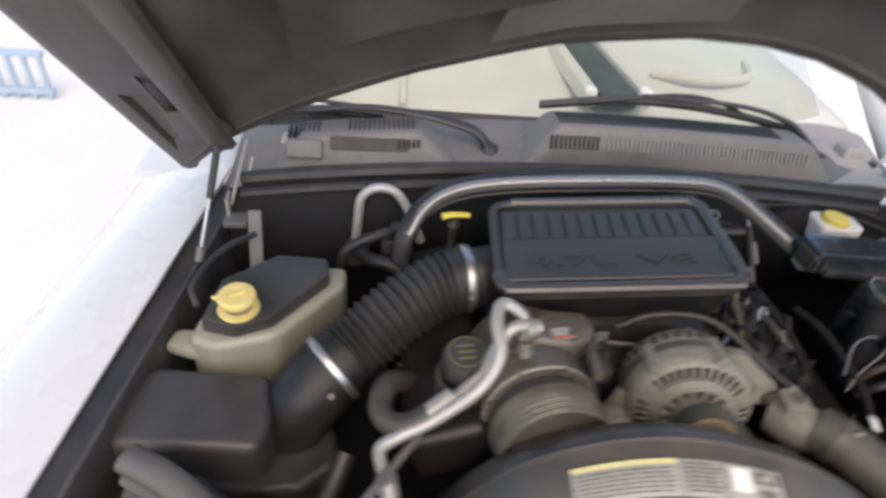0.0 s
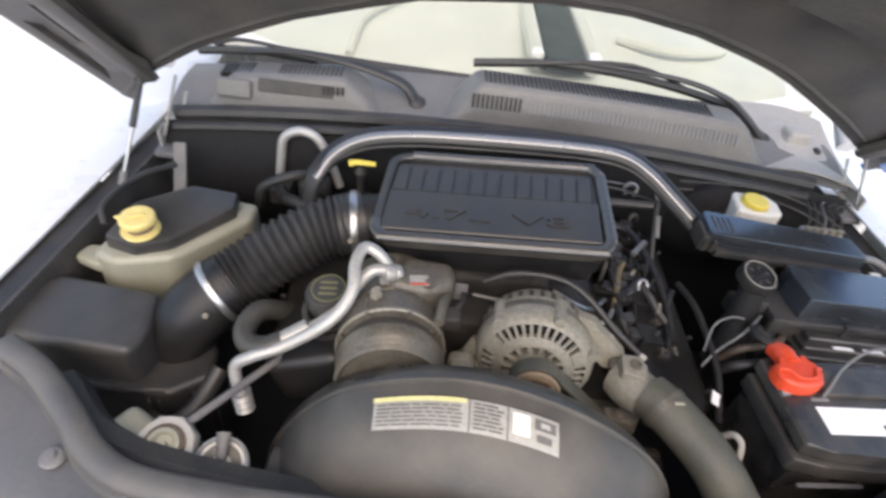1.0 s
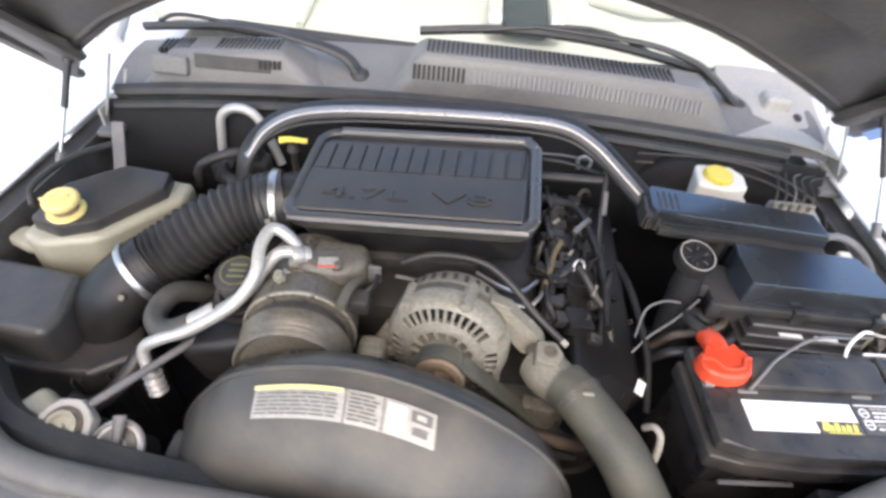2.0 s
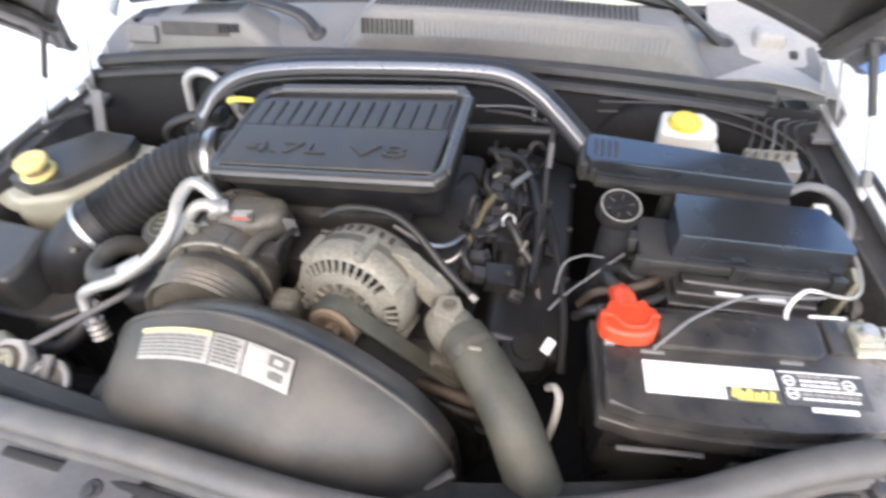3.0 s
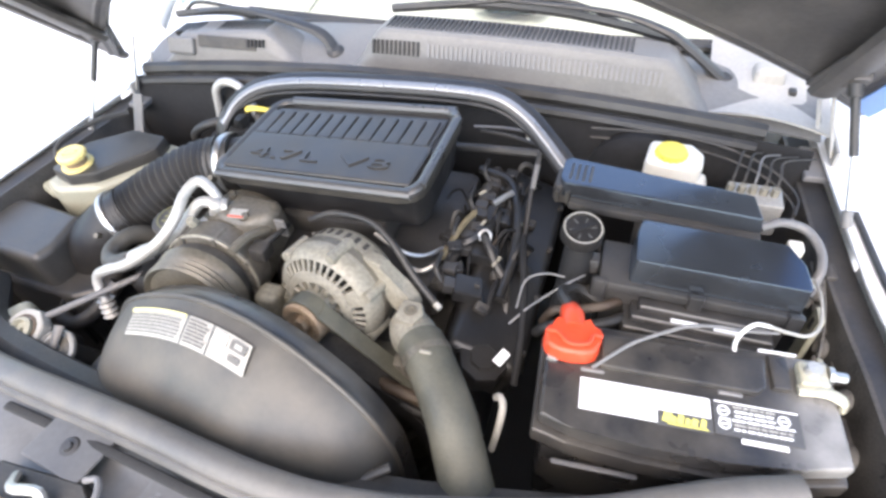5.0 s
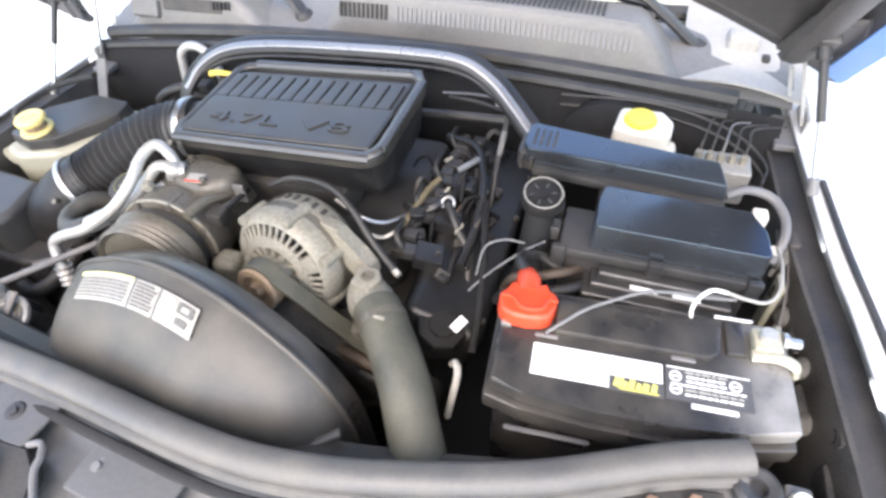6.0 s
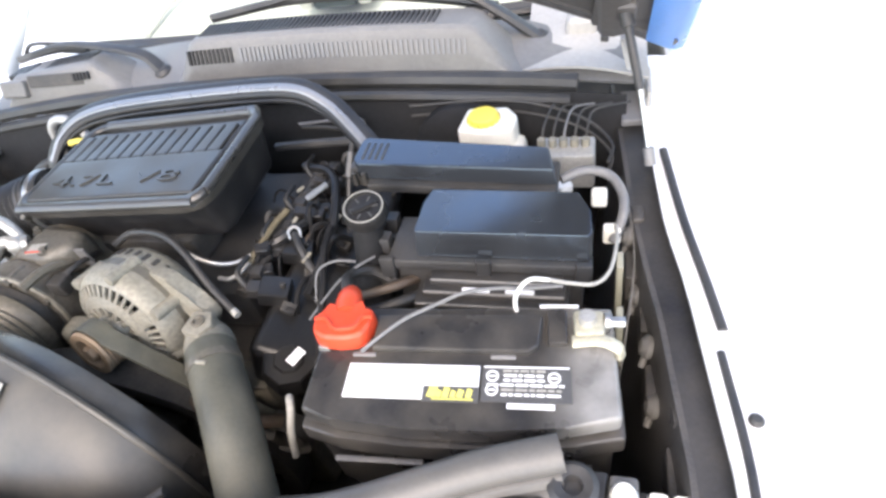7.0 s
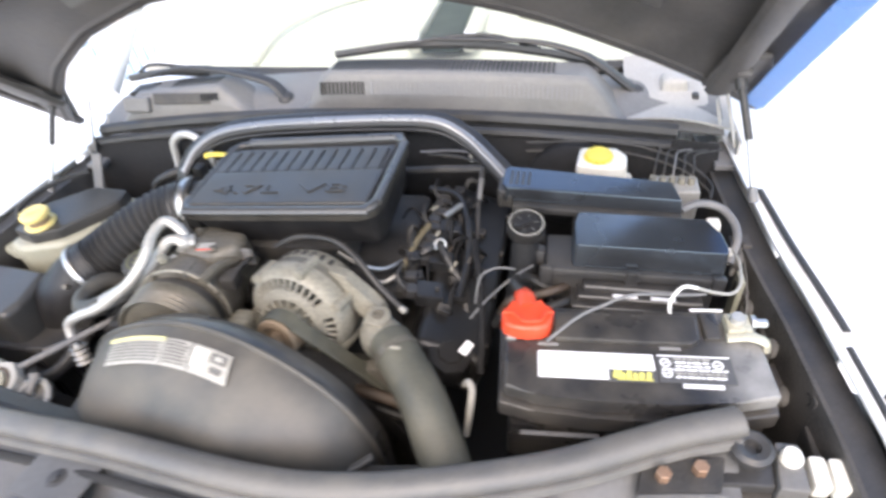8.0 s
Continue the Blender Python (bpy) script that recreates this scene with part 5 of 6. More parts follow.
info = part("info_label", box((0.193, 0.027, -0.001), (0.278, 0.066, 0.0012), BM, 0), INK, batt, "black warning label with white print")
part("border", box((0.1945, 0.0635, 0.001), (0.2765, 0.0648, 0.002), BM, 0), LABELW, info)
random.seed(4)
for x, y in ((0.203, 0.054), (0.203, 0.039), (0.262, 0.053)):
    ic = part("icon", lathe(BM @ Matrix.Translation((x, y, 0.001)), [(0.0046, 0), (0.0062, 0), (0.0062, 0.001), (0.0046, 0.001), (0.0046, 0)], 16), LABELW, info, "round white warning sign")
    part("icon_bar", box((x - 0.003, y - 0.0008, 0.001), (x + 0.003, y + 0.0008, 0.002), BM, 0), LABELW, ic)
for r, (x, x1) in enumerate(((0.212, 0.272), (0.212, 0.272), (0.198, 0.274), (0.214, 0.253), (0.214, 0.252), (0.213, 0.254))):
    while x < x1 - 0.003:
        w = random.uniform(0.003, 0.014)
        part("print_bar", box((x, 0.0330 + 0.0052 * r, 0.001), (min(x + w, x1), 0.0352 + 0.0052 * r, 0.002), BM, 0), LABELG if r % 4 == 1 else LABELW, info)
        x += w + 0.0016
part("notice", box((0.218, 0.0205, -0.001), (0.262, 0.0255, 0.0012), BM, 0), LABELW, batt, "narrow white strip below the label")
neg = part("terminal_clamp", box((0.282, 0.096, 0.0), (0.312, 0.126, 0.014), BM, 0.004), TERM, batt, "dull brassy terminal clamp")
part("clamp_arm", tube([BM @ Vector((0.28, 0.092, 0.006)), BM @ Vector((0.305, 0.092, 0.009)), BM @ Vector((0.322, 0.086, 0.007)), BM @ Vector((0.326, 0.083, -0.004))], 0.007, 10, 5, 0.6), TERM, batt, "pale clamp arm")
part("post", lathe(BM @ Matrix.Translation((0.295, 0.112, 0.011)), [(0, 0), (0.009, 0), (0.008, 0.012), (0, 0.012)], 16), ALU, batt, "lead post")
bolt("bolt", BM @ Vector((0.312, 0.115, 0.008)), BM @ Vector((0.5, 0.115, 0.008)), 0.006, 0.02, batt)
part("strap", box((0.248, 0.1375, 0.0), (0.288, 0.1405, 0.004), BM, 0.001), LABELW, batt, "thin white strap")

red = thing("terminal_cover", (0.335, 0.10, 0.96), "red-orange rubber cover over the battery's positive terminal", "terminal cover")
RM = axes((0.335, 0.113, 0.950), (1, 0.1, -0.03), (-0.08, 1, 0)) @ Matrix.Scale(0.92, 4)
rb = bmesh.new()
add_prism(rb, [(-0.034, -0.026), (-0.02, -0.034), (0.0, -0.036), (0.018, -0.034), (0.03, -0.028), (0.034, -0.012), (0.037, 0.004), (0.03, 0.012), (0.016, 0.014), (0.011, 0.02), (-0.014, 0.02), (-0.018, 0.012), (-0.036, 0.004), (-0.038, -0.012)], 0.0, 0.026, RM, 0.006, 3, 0.05)
part("body", rb, RED, red)
part("lobe", tube([RM @ Vector((-0.001, 0.008, 0.014)), RM @ Vector((-0.003, 0.028, 0.014)), RM @ Vector((-0.006, 0.044, 0.008))], [0.015, 0.0145, 0.012], 16, 6), RED, red, "rounded cable boot")
part("ridge", tube([RM @ Vector((-0.034, -0.006, 0.0255)), RM @ Vector((-0.02, -0.008, 0.027)), RM @ Vector((-0.006, -0.022, 0.027)), RM @ Vector((0.016, -0.02, 0.027)), RM @ Vector((0.024, -0.006, 0.0265)), RM @ Vector((0.034, -0.004, 0.025))], 0.0025, 8, 5), RED, red, "moulded ridge")
part("terminal_tip", box((-0.03, -0.034, -0.004), (-0.016, -0.02, 0.006), RM, 0.002), STEEL, red, "bit of bright terminal")

# ---- fuse box ----
FM = axes((0.362, 0.214, 0.989), (0.225, 0.006, -0.010), (0.0, 0.105, -0.010))
fuse = thing("fuse_box", FM @ Vector((0.11, 0.05, -0.15)), "black plastic fuse box with a smooth lid", "fuse box")
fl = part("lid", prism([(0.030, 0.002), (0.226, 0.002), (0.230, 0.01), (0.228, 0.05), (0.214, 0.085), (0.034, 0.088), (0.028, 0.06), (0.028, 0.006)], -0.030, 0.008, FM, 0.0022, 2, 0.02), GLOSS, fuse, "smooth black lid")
part("skirt", box((-0.008, -0.006, -0.045), (0.23, 0.08, -0.03), FM, 0.004), BLACK, fuse, "stepped rim")
part("body", box((0.0, 0.0, -0.17), (0.222, 0.076, -0.043), FM, 0.006), BLACK, fuse, "black lower box")
for i in range(3):
    st = part("step", box((0.045 - 0.008 * i, -0.018 - 0.011 * i, -0.09), (0.198 + 0.004 * i, 0.0, -0.047 - 0.009 * i), FM, 0.002), BLACK, fuse, "stepped relay housing")
    part("ridge", box((0.047 - 0.008 * i, -0.0195 - 0.011 * i, -0.050 - 0.009 * i), (0.196 + 0.004 * i, -0.0165 - 0.011 * i, -0.0455 - 0.009 * i), FM, 0.001, 1), COWL, st, "pale front edge")
for x in (0.085, 0.135):
    part("white_tag", box((x, -0.0275, -0.0562), (x + 0.032, -0.021, -0.0545), FM, 0), LABELW, fuse, "small white tag")
for x in (-0.016, 0.10, 0.212):
    part("latch", box((x, -0.01, -0.056), (x + 0.018, 0.0, -0.026), FM, 0.003), BLACK, fuse, "lid latch")
for y in (0.02, 0.06):
    part("latch", box((-0.026, y, -0.045), (-0.01, y + 0.02, -0.022), FM, 0.003), BLACK, fuse, "lid latch")
for i in range(4):
    part("connector", box((-0.024 - 0.004 * (i % 2), 0.0 + 0.024 * i, -0.09), (-0.006, 0.018 + 0.024 * i, -0.06), FM, 0.003), DARK, fuse, "black connector")

# ---- long cover behind it ----
KM = axes((0.275, 0.335, 1.003), (0.268, -0.004, -0.012), (-0.01, 0.06, 0.002))
cover = thing("wiring_cover", KM @ Vector((0.13, 0.03, -0.04)), "long black plastic wiring cover", "wiring cover")
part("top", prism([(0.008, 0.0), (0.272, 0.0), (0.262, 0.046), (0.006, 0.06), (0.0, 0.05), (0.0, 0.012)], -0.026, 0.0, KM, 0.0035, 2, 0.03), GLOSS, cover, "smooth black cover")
part("lower_rail", box((0.02, -0.01, -0.04), (0.272, 0.05, -0.026), KM, 0.004), BLACK, cover, "stepped lower rail")
part("end_block", box((-0.004, 0.002, -0.042), (0.03, 0.045, -0.008), KM, 0.006), BLACK, cover, "ribbed end block")
for i in range(4):
    part("rib", box((0.014 + 0.009 * i, 0.01, -0.002), (0.018 + 0.009 * i, 0.045, 0.0015), KM, 0.001, 1), BLACK, cover)
for i in range(2):
    part("notch", box((0.0 + 0.014 * i, -0.004, -0.036), (0.006 + 0.014 * i, 0.006, -0.014), KM, 0.002), DARK, cover)
part("post", tube([(0.40, 0.34, 0.96), (0.40, 0.34, 0.8)], 0.012, 8), DARK, cover)

# ---- brake fluid reservoir, booster, hydraulic block ----
brake = thing("brake_reservoir", (0.428, 0.49, 0.85), "white plastic brake fluid reservoir with a yellow cap", "reservoir")
part("tank", prism([(0.388, 0.465), (0.44, 0.455), (0.475, 0.465), (0.478, 0.50), (0.46, 0.525), (0.395, 0.525)], 0.86, 0.962, Matrix(), 0.007, 3, 0.03), WHITEPL, brake, "aged white tank")
part("shoulder", box((0.455, 0.455, 0.86), (0.488, 0.50, 0.93), Matrix(), 0.01, 2), WHITEPL, brake, "lower side chamber")
bc = part("cap", lathe(axes((0.427, 0.489, 0.95), (1, 0, 0), (0, 1, 0)), [(0, 0), (0.0215, 0), (0.0235, 0.003), (0.0235, 0.017), (0.021, 0.021), (0, 0.022)], 28), YELLOW, brake, "bright yellow screw cap")
for i in range(16):
    a = 2 * math.pi * i / 16
    part("grip", box((0.023, -0.0017, 0.003), (0.0248, 0.0017, 0.017), Matrix.Translation((0.427, 0.489, 0.95)) @ Matrix.Rotation(a, 4, "Z"), 0.0006, 1), YELLOW, bc)
booster = part("brake_booster", lathe(axes((0.385, 0.505, 0.875), (1, 0, 0), (0, 0, -1)), [(0, -0.012), (0.05, -0.006), (0.078, 0.004), (0.09, 0.016), (0.09, 0.035), (0, 0.04)], 32), FIREW, None, "round black brake booster at the firewall")
tagged(booster, category="brake booster")
absb = thing("hydraulic_block", (0.545, 0.44, 0.9), "dull aluminium hydraulic block with thin brake lines", "hydraulic block")
part("block", box((0.515, 0.42, 0.885), (0.588, 0.468, 0.943), Matrix(), 0.005), ALU, absb, "dull aluminium block")
part("bore", lathe(aim((0.535, 0.4245, 0.915), (0.535, 0.3, 0.915)), [(0, 0), (0.007, 0), (0.008, 0.002), (0.006, 0.002), (0.005, 0.0008), (0, 0.0008)], 16), DARK, absb, "dark round bore")
part("connector", prism([(0.53, 0.395), (0.545, 0.385), (0.56, 0.395), (0.556, 0.405), (0.545, 0.398), (0.534, 0.405)], 0.90, 0.915, Matrix(), 0.002, 1), LABELW, absb, "white connector clip")
for i in range(5):
    x = 0.515 + 0.015 * i
    part("fitting", lathe(aim((x, 0.445, 0.943), (x, 0.445, 1.1)), [(0, 0), (0.006, 0), (0.006, 0.012), (0, 0.013)], 6), CAST, absb, "line fitting")
    part("line", tube([(x, 0.445, 0.945), (x + 0.003, 0.46, 0.965), (x + 0.012, 0.50, 0.972 - 0.002 * i), (x + 0.02 + 0.01 * i, 0.53, 0.955)], 0.0016, 6, 5), DARK if i != 2 else GREYPL, absb, "thin brake line")
for j, (y, z) in enumerate(((0.535, 0.962), (0.533, 0.945))):
    part("line", tube([(0.30, y, z), (0.42, y, z + 0.004), (0.50, y - 0.01, z), (0.57, y - 0.03, z - 0.015), (0.61, y - 0.07, z - 0.03), (0.605, y - 0.11, z - 0.035)], 0.0022, 6, 5), DARK, absb, "thin brake line along the firewall")
rh = thing("grey_hose", (0.61, 0.35, 0.9), "grey ribbed cable sleeve beside the fuse box", "hose")
part("sleeve", tube([(0.548, 0.356, 0.955), (0.575, 0.37, 0.958), (0.605, 0.368, 0.953), (0.622, 0.345, 0.945), (0.624, 0.315, 0.935), (0.612, 0.285, 0.915)], 0.0062, 12, 6), GREYPL, rh)
part("connector", box((0.585, 0.335, 0.925), (0.605, 0.355, 0.945), Matrix(), 0.004), WHITEPL, rh, "small white connector")
part("connector", box((0.60, 0.29, 0.905), (0.622, 0.305, 0.93), Matrix(), 0.004), WHITEPL, rh, "small white connector")

for y, z in ((0.17, 0.905), (0.235, 0.925)):
    sy = part("stay", box((0.616, y, 0.82), (0.624, y + 0.026, z), Matrix(), 0.002), TANK, rh, "pale yellowed upright stay")
    part("slot", box((0.6145, y + 0.009, z - 0.03), (0.617, y + 0.017, z - 0.01), Matrix(), 0.001, 1), SOOT, sy)

# ---- power steering bottle ----
ps = thing("steering_fluid_bottle", (0.322, 0.23, 0.9), "black bottle with a round printed cap and neck", "fluid bottle")
part("bottle", tube([(0.318, 0.20, 0.86), (0.32, 0.228, 0.92), (0.322, 0.246, 0.985)], [0.027, 0.022, 0.018], 18, 5), FIREW, ps, "black bottle")
PM = axes((0.322, 0.252, 0.994), (1, 0.05, -0.08), (0, 1, 0.18)) @ Matrix.Scale(0.84, 4)
pc = part("cap", lathe(PM, [(0, -0.012), (0.028, -0.012), (0.0325, -0.008), (0.0325, 0.006), (0.030, 0.012), (0.026, 0.012), (0.025, 0.0095), (0, 0.0095)], 30), ENGBLK, ps, "round black cap")
part("print_ring", lathe(PM, [(0.0275, 0.0122), (0.0292, 0.0122), (0.0292, 0.013), (0.0275, 0.013)], 30), LABELG, pc, "pale printed ring")
for a in range(6):
    part("print_bar", box((0.012, -0.0012, 0.0095), (0.021, 0.0012, 0.0105), PM @ Matrix.Rotation(a * math.pi / 3 + 0.3, 4, "Z"), 0), INK, pc, "dim printed bar")
part("grip", box((-0.02, -0.004, 0.0095), (0.02, 0.004, 0.013), PM @ Matrix.Rotation(0.6, 4, "Z"), 0.002), ENGBLK, pc, "raised grip")
part("neck_window", box((-0.014, -0.034, -0.066), (0.014, -0.016, -0.022), PM, 0.003), GREYPL, ps, "grey level window")
part("window_frame", box((-0.008, -0.0352, -0.056), (0.006, -0.033, -0.038), PM, 0.0005, 1), SOOT, ps, "dark square on the window")
part("red_tag", box((-0.009, -0.0352, -0.032), (0.012, -0.033, -0.026), PM, 0.0006, 1), RED, ps, "small red stripe")

# ---- wires round the battery and fuse box ----
def wire(name, label, pts, r, material):
    ob = part(name, tube(pts, r, 8, 6), material, None, label)
    return tagged(ob, category="wire", group="loose wires")


wire("wire", "grey sheathed wire running across the battery to the fuse box", [(0.362, 0.078, 0.958), (0.38, 0.096, 0.963), (0.402, 0.118, 0.965), (0.43, 0.139, 0.964), (0.46, 0.156, 0.966), (0.492, 0.17, 0.958), (0.525, 0.176, 0.953), (0.56, 0.184, 0.95)], 0.0021, WIREG)
wire("wire", "short white wire looping up beside the battery", [(0.521, 0.146, 0.93), (0.513, 0.152, 0.946), (0.514, 0.16, 0.962), (0.527, 0.17, 0.974), (0.546, 0.178, 0.966)], 0.0023, WIREW)
wire("wire", "pale grey wire running from the white loop round the fuse box", [(0.544, 0.1775, 0.967), (0.57, 0.186, 0.952), (0.594, 0.193, 0.945), (0.609, 0.215, 0.943), (0.616, 0.26, 0.94), (0.616, 0.3, 0.93)], 0.0022, LABELG)
wire("wire", "thin grey wire by the steering fluid bottle", [(0.335, 0.215, 0.955), (0.315, 0.195, 0.955), (0.295, 0.18, 0.945), (0.27, 0.17, 0.92), (0.25, 0.155, 0.90)], 0.0014, WIREG)
wire("wire", "thin grey wire by the steering fluid bottle", [(0.31, 0.21, 0.95), (0.285, 0.205, 0.955), (0.262, 0.195, 0.945), (0.255, 0.175, 0.91)], 0.0014, WIREG)
wire("wire", "black cable from the terminal cover", [(0.325, 0.15, 0.965), (0.312, 0.18, 0.955), (0.33, 0.205, 0.94), (0.365, 0.20, 0.92)], 0.007, RUBBER)
wire("wire", "black cable beside the valve cover", [(0.24, 0.29, 0.93), (0.25, 0.24, 0.935), (0.262, 0.19, 0.92), (0.27, 0.14, 0.90), (0.272, 0.09, 0.86)], 0.005, FIREW)
wire("wire", "thin pale wire along the fender", [(0.628, 0.36, 0.93), (0.638, 0.28, 0.9), (0.63, 0.2, 0.86), (0.622, 0.16, 0.8)], 0.0013, WIREG)
wire("cable", "thin black cable crossing behind the intake box", [(0.12, 0.50, 0.955), (0.18, 0.49, 0.957), (0.24, 0.475, 0.95)], 0.003, RUBBER)

# ---- coils, rails and plugs between intake box and fuse box ----
random.seed(11)
for i in range(4):
    y = 0.20 + 0.075 * i
    c = thing("ignition_coil", (0.19, y, 0.87), "black ignition coil with a plug on the valve cover", "ignition coil", "ignition coils")
    m = axes((0.175 + 0.004 * i, y, 0.885), (1, 0.2, -0.3), (-0.1, 1, 0))
    part("body", box((-0.02, -0.018, 0), (0.022, 0.018, 0.024), m, 0.004), ENGBLK, c)
    part("plug", box((-0.036, -0.01, 0.004), (-0.018, 0.01, 0.022), m, 0.003), BLACK, c, "black plug")
    part("lead", tube([m @ Vector((-0.034, 0, 0.012)), m @ Vector((-0.05, 0.012, 0.028)), m @ Vector((-0.045, 0.045, 0.026))], 0.004, 8, 5), RUBBER, c)
    bolt("bolt", m @ Vector((0.012, 0, 0.024)), m @ Vector((0.012, 0, 1)), 0.004, 0.006, c, DARK, False)
rail = thing("fuel_rail", (0.155, 0.34, 0.9), "black fuel rail with injectors beside the intake box", "fuel rail")
part("rail", tube([(0.135, 0.19, 0.90), (0.15, 0.33, 0.905), (0.16, 0.46, 0.905)], 0.009, 10), DARK, rail)
for i in range(4):
    y = 0.22 + 0.07 * i
    part("injector", lathe(aim((0.145 + 0.005 * i, y, 0.902), (0.10, y, 0.84)), [(0, 0), (0.009, 0), (0.009, 0.02), (0.006, 0.025), (0.006, 0.05), (0, 0.05)], 12), BLACK, rail)
    part("clip", box((0.138 + 0.005 * i, y - 0.008, 0.905), (0.158 + 0.005 * i, y + 0.008, 0.918), Matrix(), 0.002), BLACK, rail)
wire("fuel_line", "brown dusty fuel hose with a bright steel end", [(0.158, 0.325, 0.93), (0.147, 0.301, 0.926), (0.138, 0.262, 0.92), (0.130, 0.235, 0.912)], 0.0048, TANHOSE)
wire("fuel_line", "bright steel end of the fuel hose", [(0.131, 0.238, 0.913), (0.122, 0.222, 0.909), (0.108, 0.211, 0.905), (0.09, 0.212, 0.905)], 0.0036, STEEL)
wire("cable", "bright steel throttle cable end", [(0.18, 0.348, 0.93), (0.192, 0.362, 0.933), (0.205, 0.375, 0.936)], 0.005, STEEL)
wire("cable", "black hose from a ring clamp down the valve cover", [(0.183, 0.285, 0.921), (0.195, 0.268, 0.914), (0.21, 0.25, 0.9), (0.228, 0.23, 0.885), (0.238, 0.19, 0.86)], 0.0062, RUBBER)
wire("hose_clamp", "dull ring clamp on a thin hose", [(0.177, 0.278, 0.918), (0.176, 0.283, 0.927), (0.183, 0.289, 0.931), (0.191, 0.288, 0.926), (0.192, 0.282, 0.917)], 0.0022, STEEL)
wire("cable", "dark pipe crossing behind the intake box", [(0.08, 0.47, 0.938), (0.15, 0.462, 0.948), (0.239, 0.45, 0.96)], 0.007, BLACK)
wire("cable", "thin grey line along the firewall", [(0.10, 0.525, 0.944), (0.16, 0.528, 0.946), (0.215, 0.526, 0.943)], 0.0025, GREYPL)
wire("cable", "black loom along the valve cover", [(0.135, 0.44, 0.92), (0.19, 0.42, 0.92), (0.215, 0.36, 0.91), (0.228, 0.28, 0.90), (0.225, 0.2, 0.89)], 0.007, ENGBLK)
wire("cable", "black hose beside the intake box", [(0.115, 0.29, 0.90), (0.15, 0.27, 0.915), (0.172, 0.285, 0.92), (0.185, 0.32, 0.91), (0.18, 0.37, 0.89)], 0.008, ENGBLK)
harness = thing("wiring_harness", (0.18, 0.33, 0.88), "tangle of thin black wires and plugs on the valve cover", "wiring harness")
random.seed(23)
for i in range(16):
    x, y = random.uniform(0.12, 0.2), random.uniform(0.22, 0.46)
    z = 0.905 + random.uniform(-0.01, 0.018)
    a, ln = random.uniform(0, 6.28), random.uniform(0.03, 0.07)
    dx, dy = math.cos(a) * ln * 0.6, math.sin(a) * ln
    part("lead", tube([(x, y, z - 0.02), (x + dx * 0.3, y + dy * 0.3, z + 0.006), (x + dx * 0.7, y + dy * 0.6, z + random.uniform(-0.004, 0.012)), (x + dx, y + dy, z - 0.015)], random.choice((0.002, 0.003, 0.004)), 8, 5), FIREW if i % 5 else DARK, harness)
for i in range(9):
    x, y = random.uniform(0.19, 0.25), random.uniform(0.17, 0.42)
    z = 0.90 - (x - 0.19) * 0.35 + random.uniform(-0.004, 0.012)
    a, ln = random.uniform(0.9, 2.2), random.uniform(0.05, 0.1)
    dx, dy = math.cos(a) * ln * 0.5, math.sin(a) * ln
    part("lead", tube([(x, y, z - 0.03), (x + dx * 0.25, y + dy * 0.25, z), (x + dx * 0.65, y + dy * 0.6, z + random.uniform(-0.006, 0.01)), (x + dx, y + dy, z - 0.03)], random.choice((0.0018, 0.0026, 0.0036, 0.0048)), 8, 5), (FIREW, ENGBLK, DARK, BROWN, FIREW, ENGBLK)[i % 6], harness)
for i in range(7):
    x, y = random.uniform(0.2, 0.245), 0.18 + 0.032 * i
    pm = axes((x, y, 0.892 - (x - 0.19) * 0.35), (1, random.uniform(-0.7, 0.7), random.uniform(-0.5, 0.1)), (0, 1, 0.3))
    pg = part("plug", box((-0.010, -0.007, -0.006), (0.010, 0.007, 0.007), pm, 0.002), ENGBLK if i % 2 else DARK, harness, "small black plug")
    part("latch", box((-0.004, -0.008, 0.006), (0.008, 0.0, 0.0095), pm, 0.001, 1), ENGBLK, pg)
for a, b in (((0.168, 0.30, 0.918), (0.176, 0.315, 0.925)), ((0.205, 0.245, 0.905), (0.212, 0.262, 0.908)), ((0.15, 0.375, 0.922), (0.16, 0.382, 0.926)), ((0.222, 0.33, 0.9), (0.226, 0.345, 0.902))):
    part("ferrule", tube([a, b], 0.0026, 8), CAST, harness, "small dull metal ferrule")
for i in range(9):
    x, y = random.uniform(0.13, 0.21), 0.23 + 0.026 * i
    pm = axes((x, y, 0.908 + random.uniform(-0.008, 0.01)), (1, random.uniform(-0.6, 0.6), random.uniform(-0.3, 0.1)), (0, 1, 0.2))
    pg = part("plug", box((-0.011, -0.008, -0.007), (0.011, 0.008, 0.008), pm, 0.0025), ENGBLK if i % 3 else DARK, harness, "small black plug")
    part("latch", box((-0.004, -0.009, 0.007), (0.009, 0.0, 0.0105), pm, 0.001, 1), ENGBLK, pg)
bh = thing("bottle_hoses", (0.34, 0.17, 0.88), "pair of dark hoses curving round the steering fluid bottle", "hose")
part("hose", tube([(0.285, 0.165, 0.88), (0.30, 0.155, 0.91), (0.335, 0.155, 0.922), (0.372, 0.17, 0.925), (0.395, 0.195, 0.915)], 0.007, 10, 6), RUBBER, bh)
part("hose", tube([(0.29, 0.185, 0.88), (0.305, 0.178, 0.918), (0.335, 0.178, 0.93), (0.365, 0.19, 0.932), (0.385, 0.215, 0.92)], 0.006, 10, 6), BROWN, bh, "brown dusty hose")
stick = thing("transmission_dipstick", (0.236, 0.40, 0.85), "thin dark dipstick tube with a looped top", "dipstick")
part("tube", tube([(0.228, 0.31, 0.84), (0.23, 0.354, 0.88), (0.229, 0.404, 0.93), (0.233, 0.45, 0.97)], 0.0042, 8), BLACK, stick)
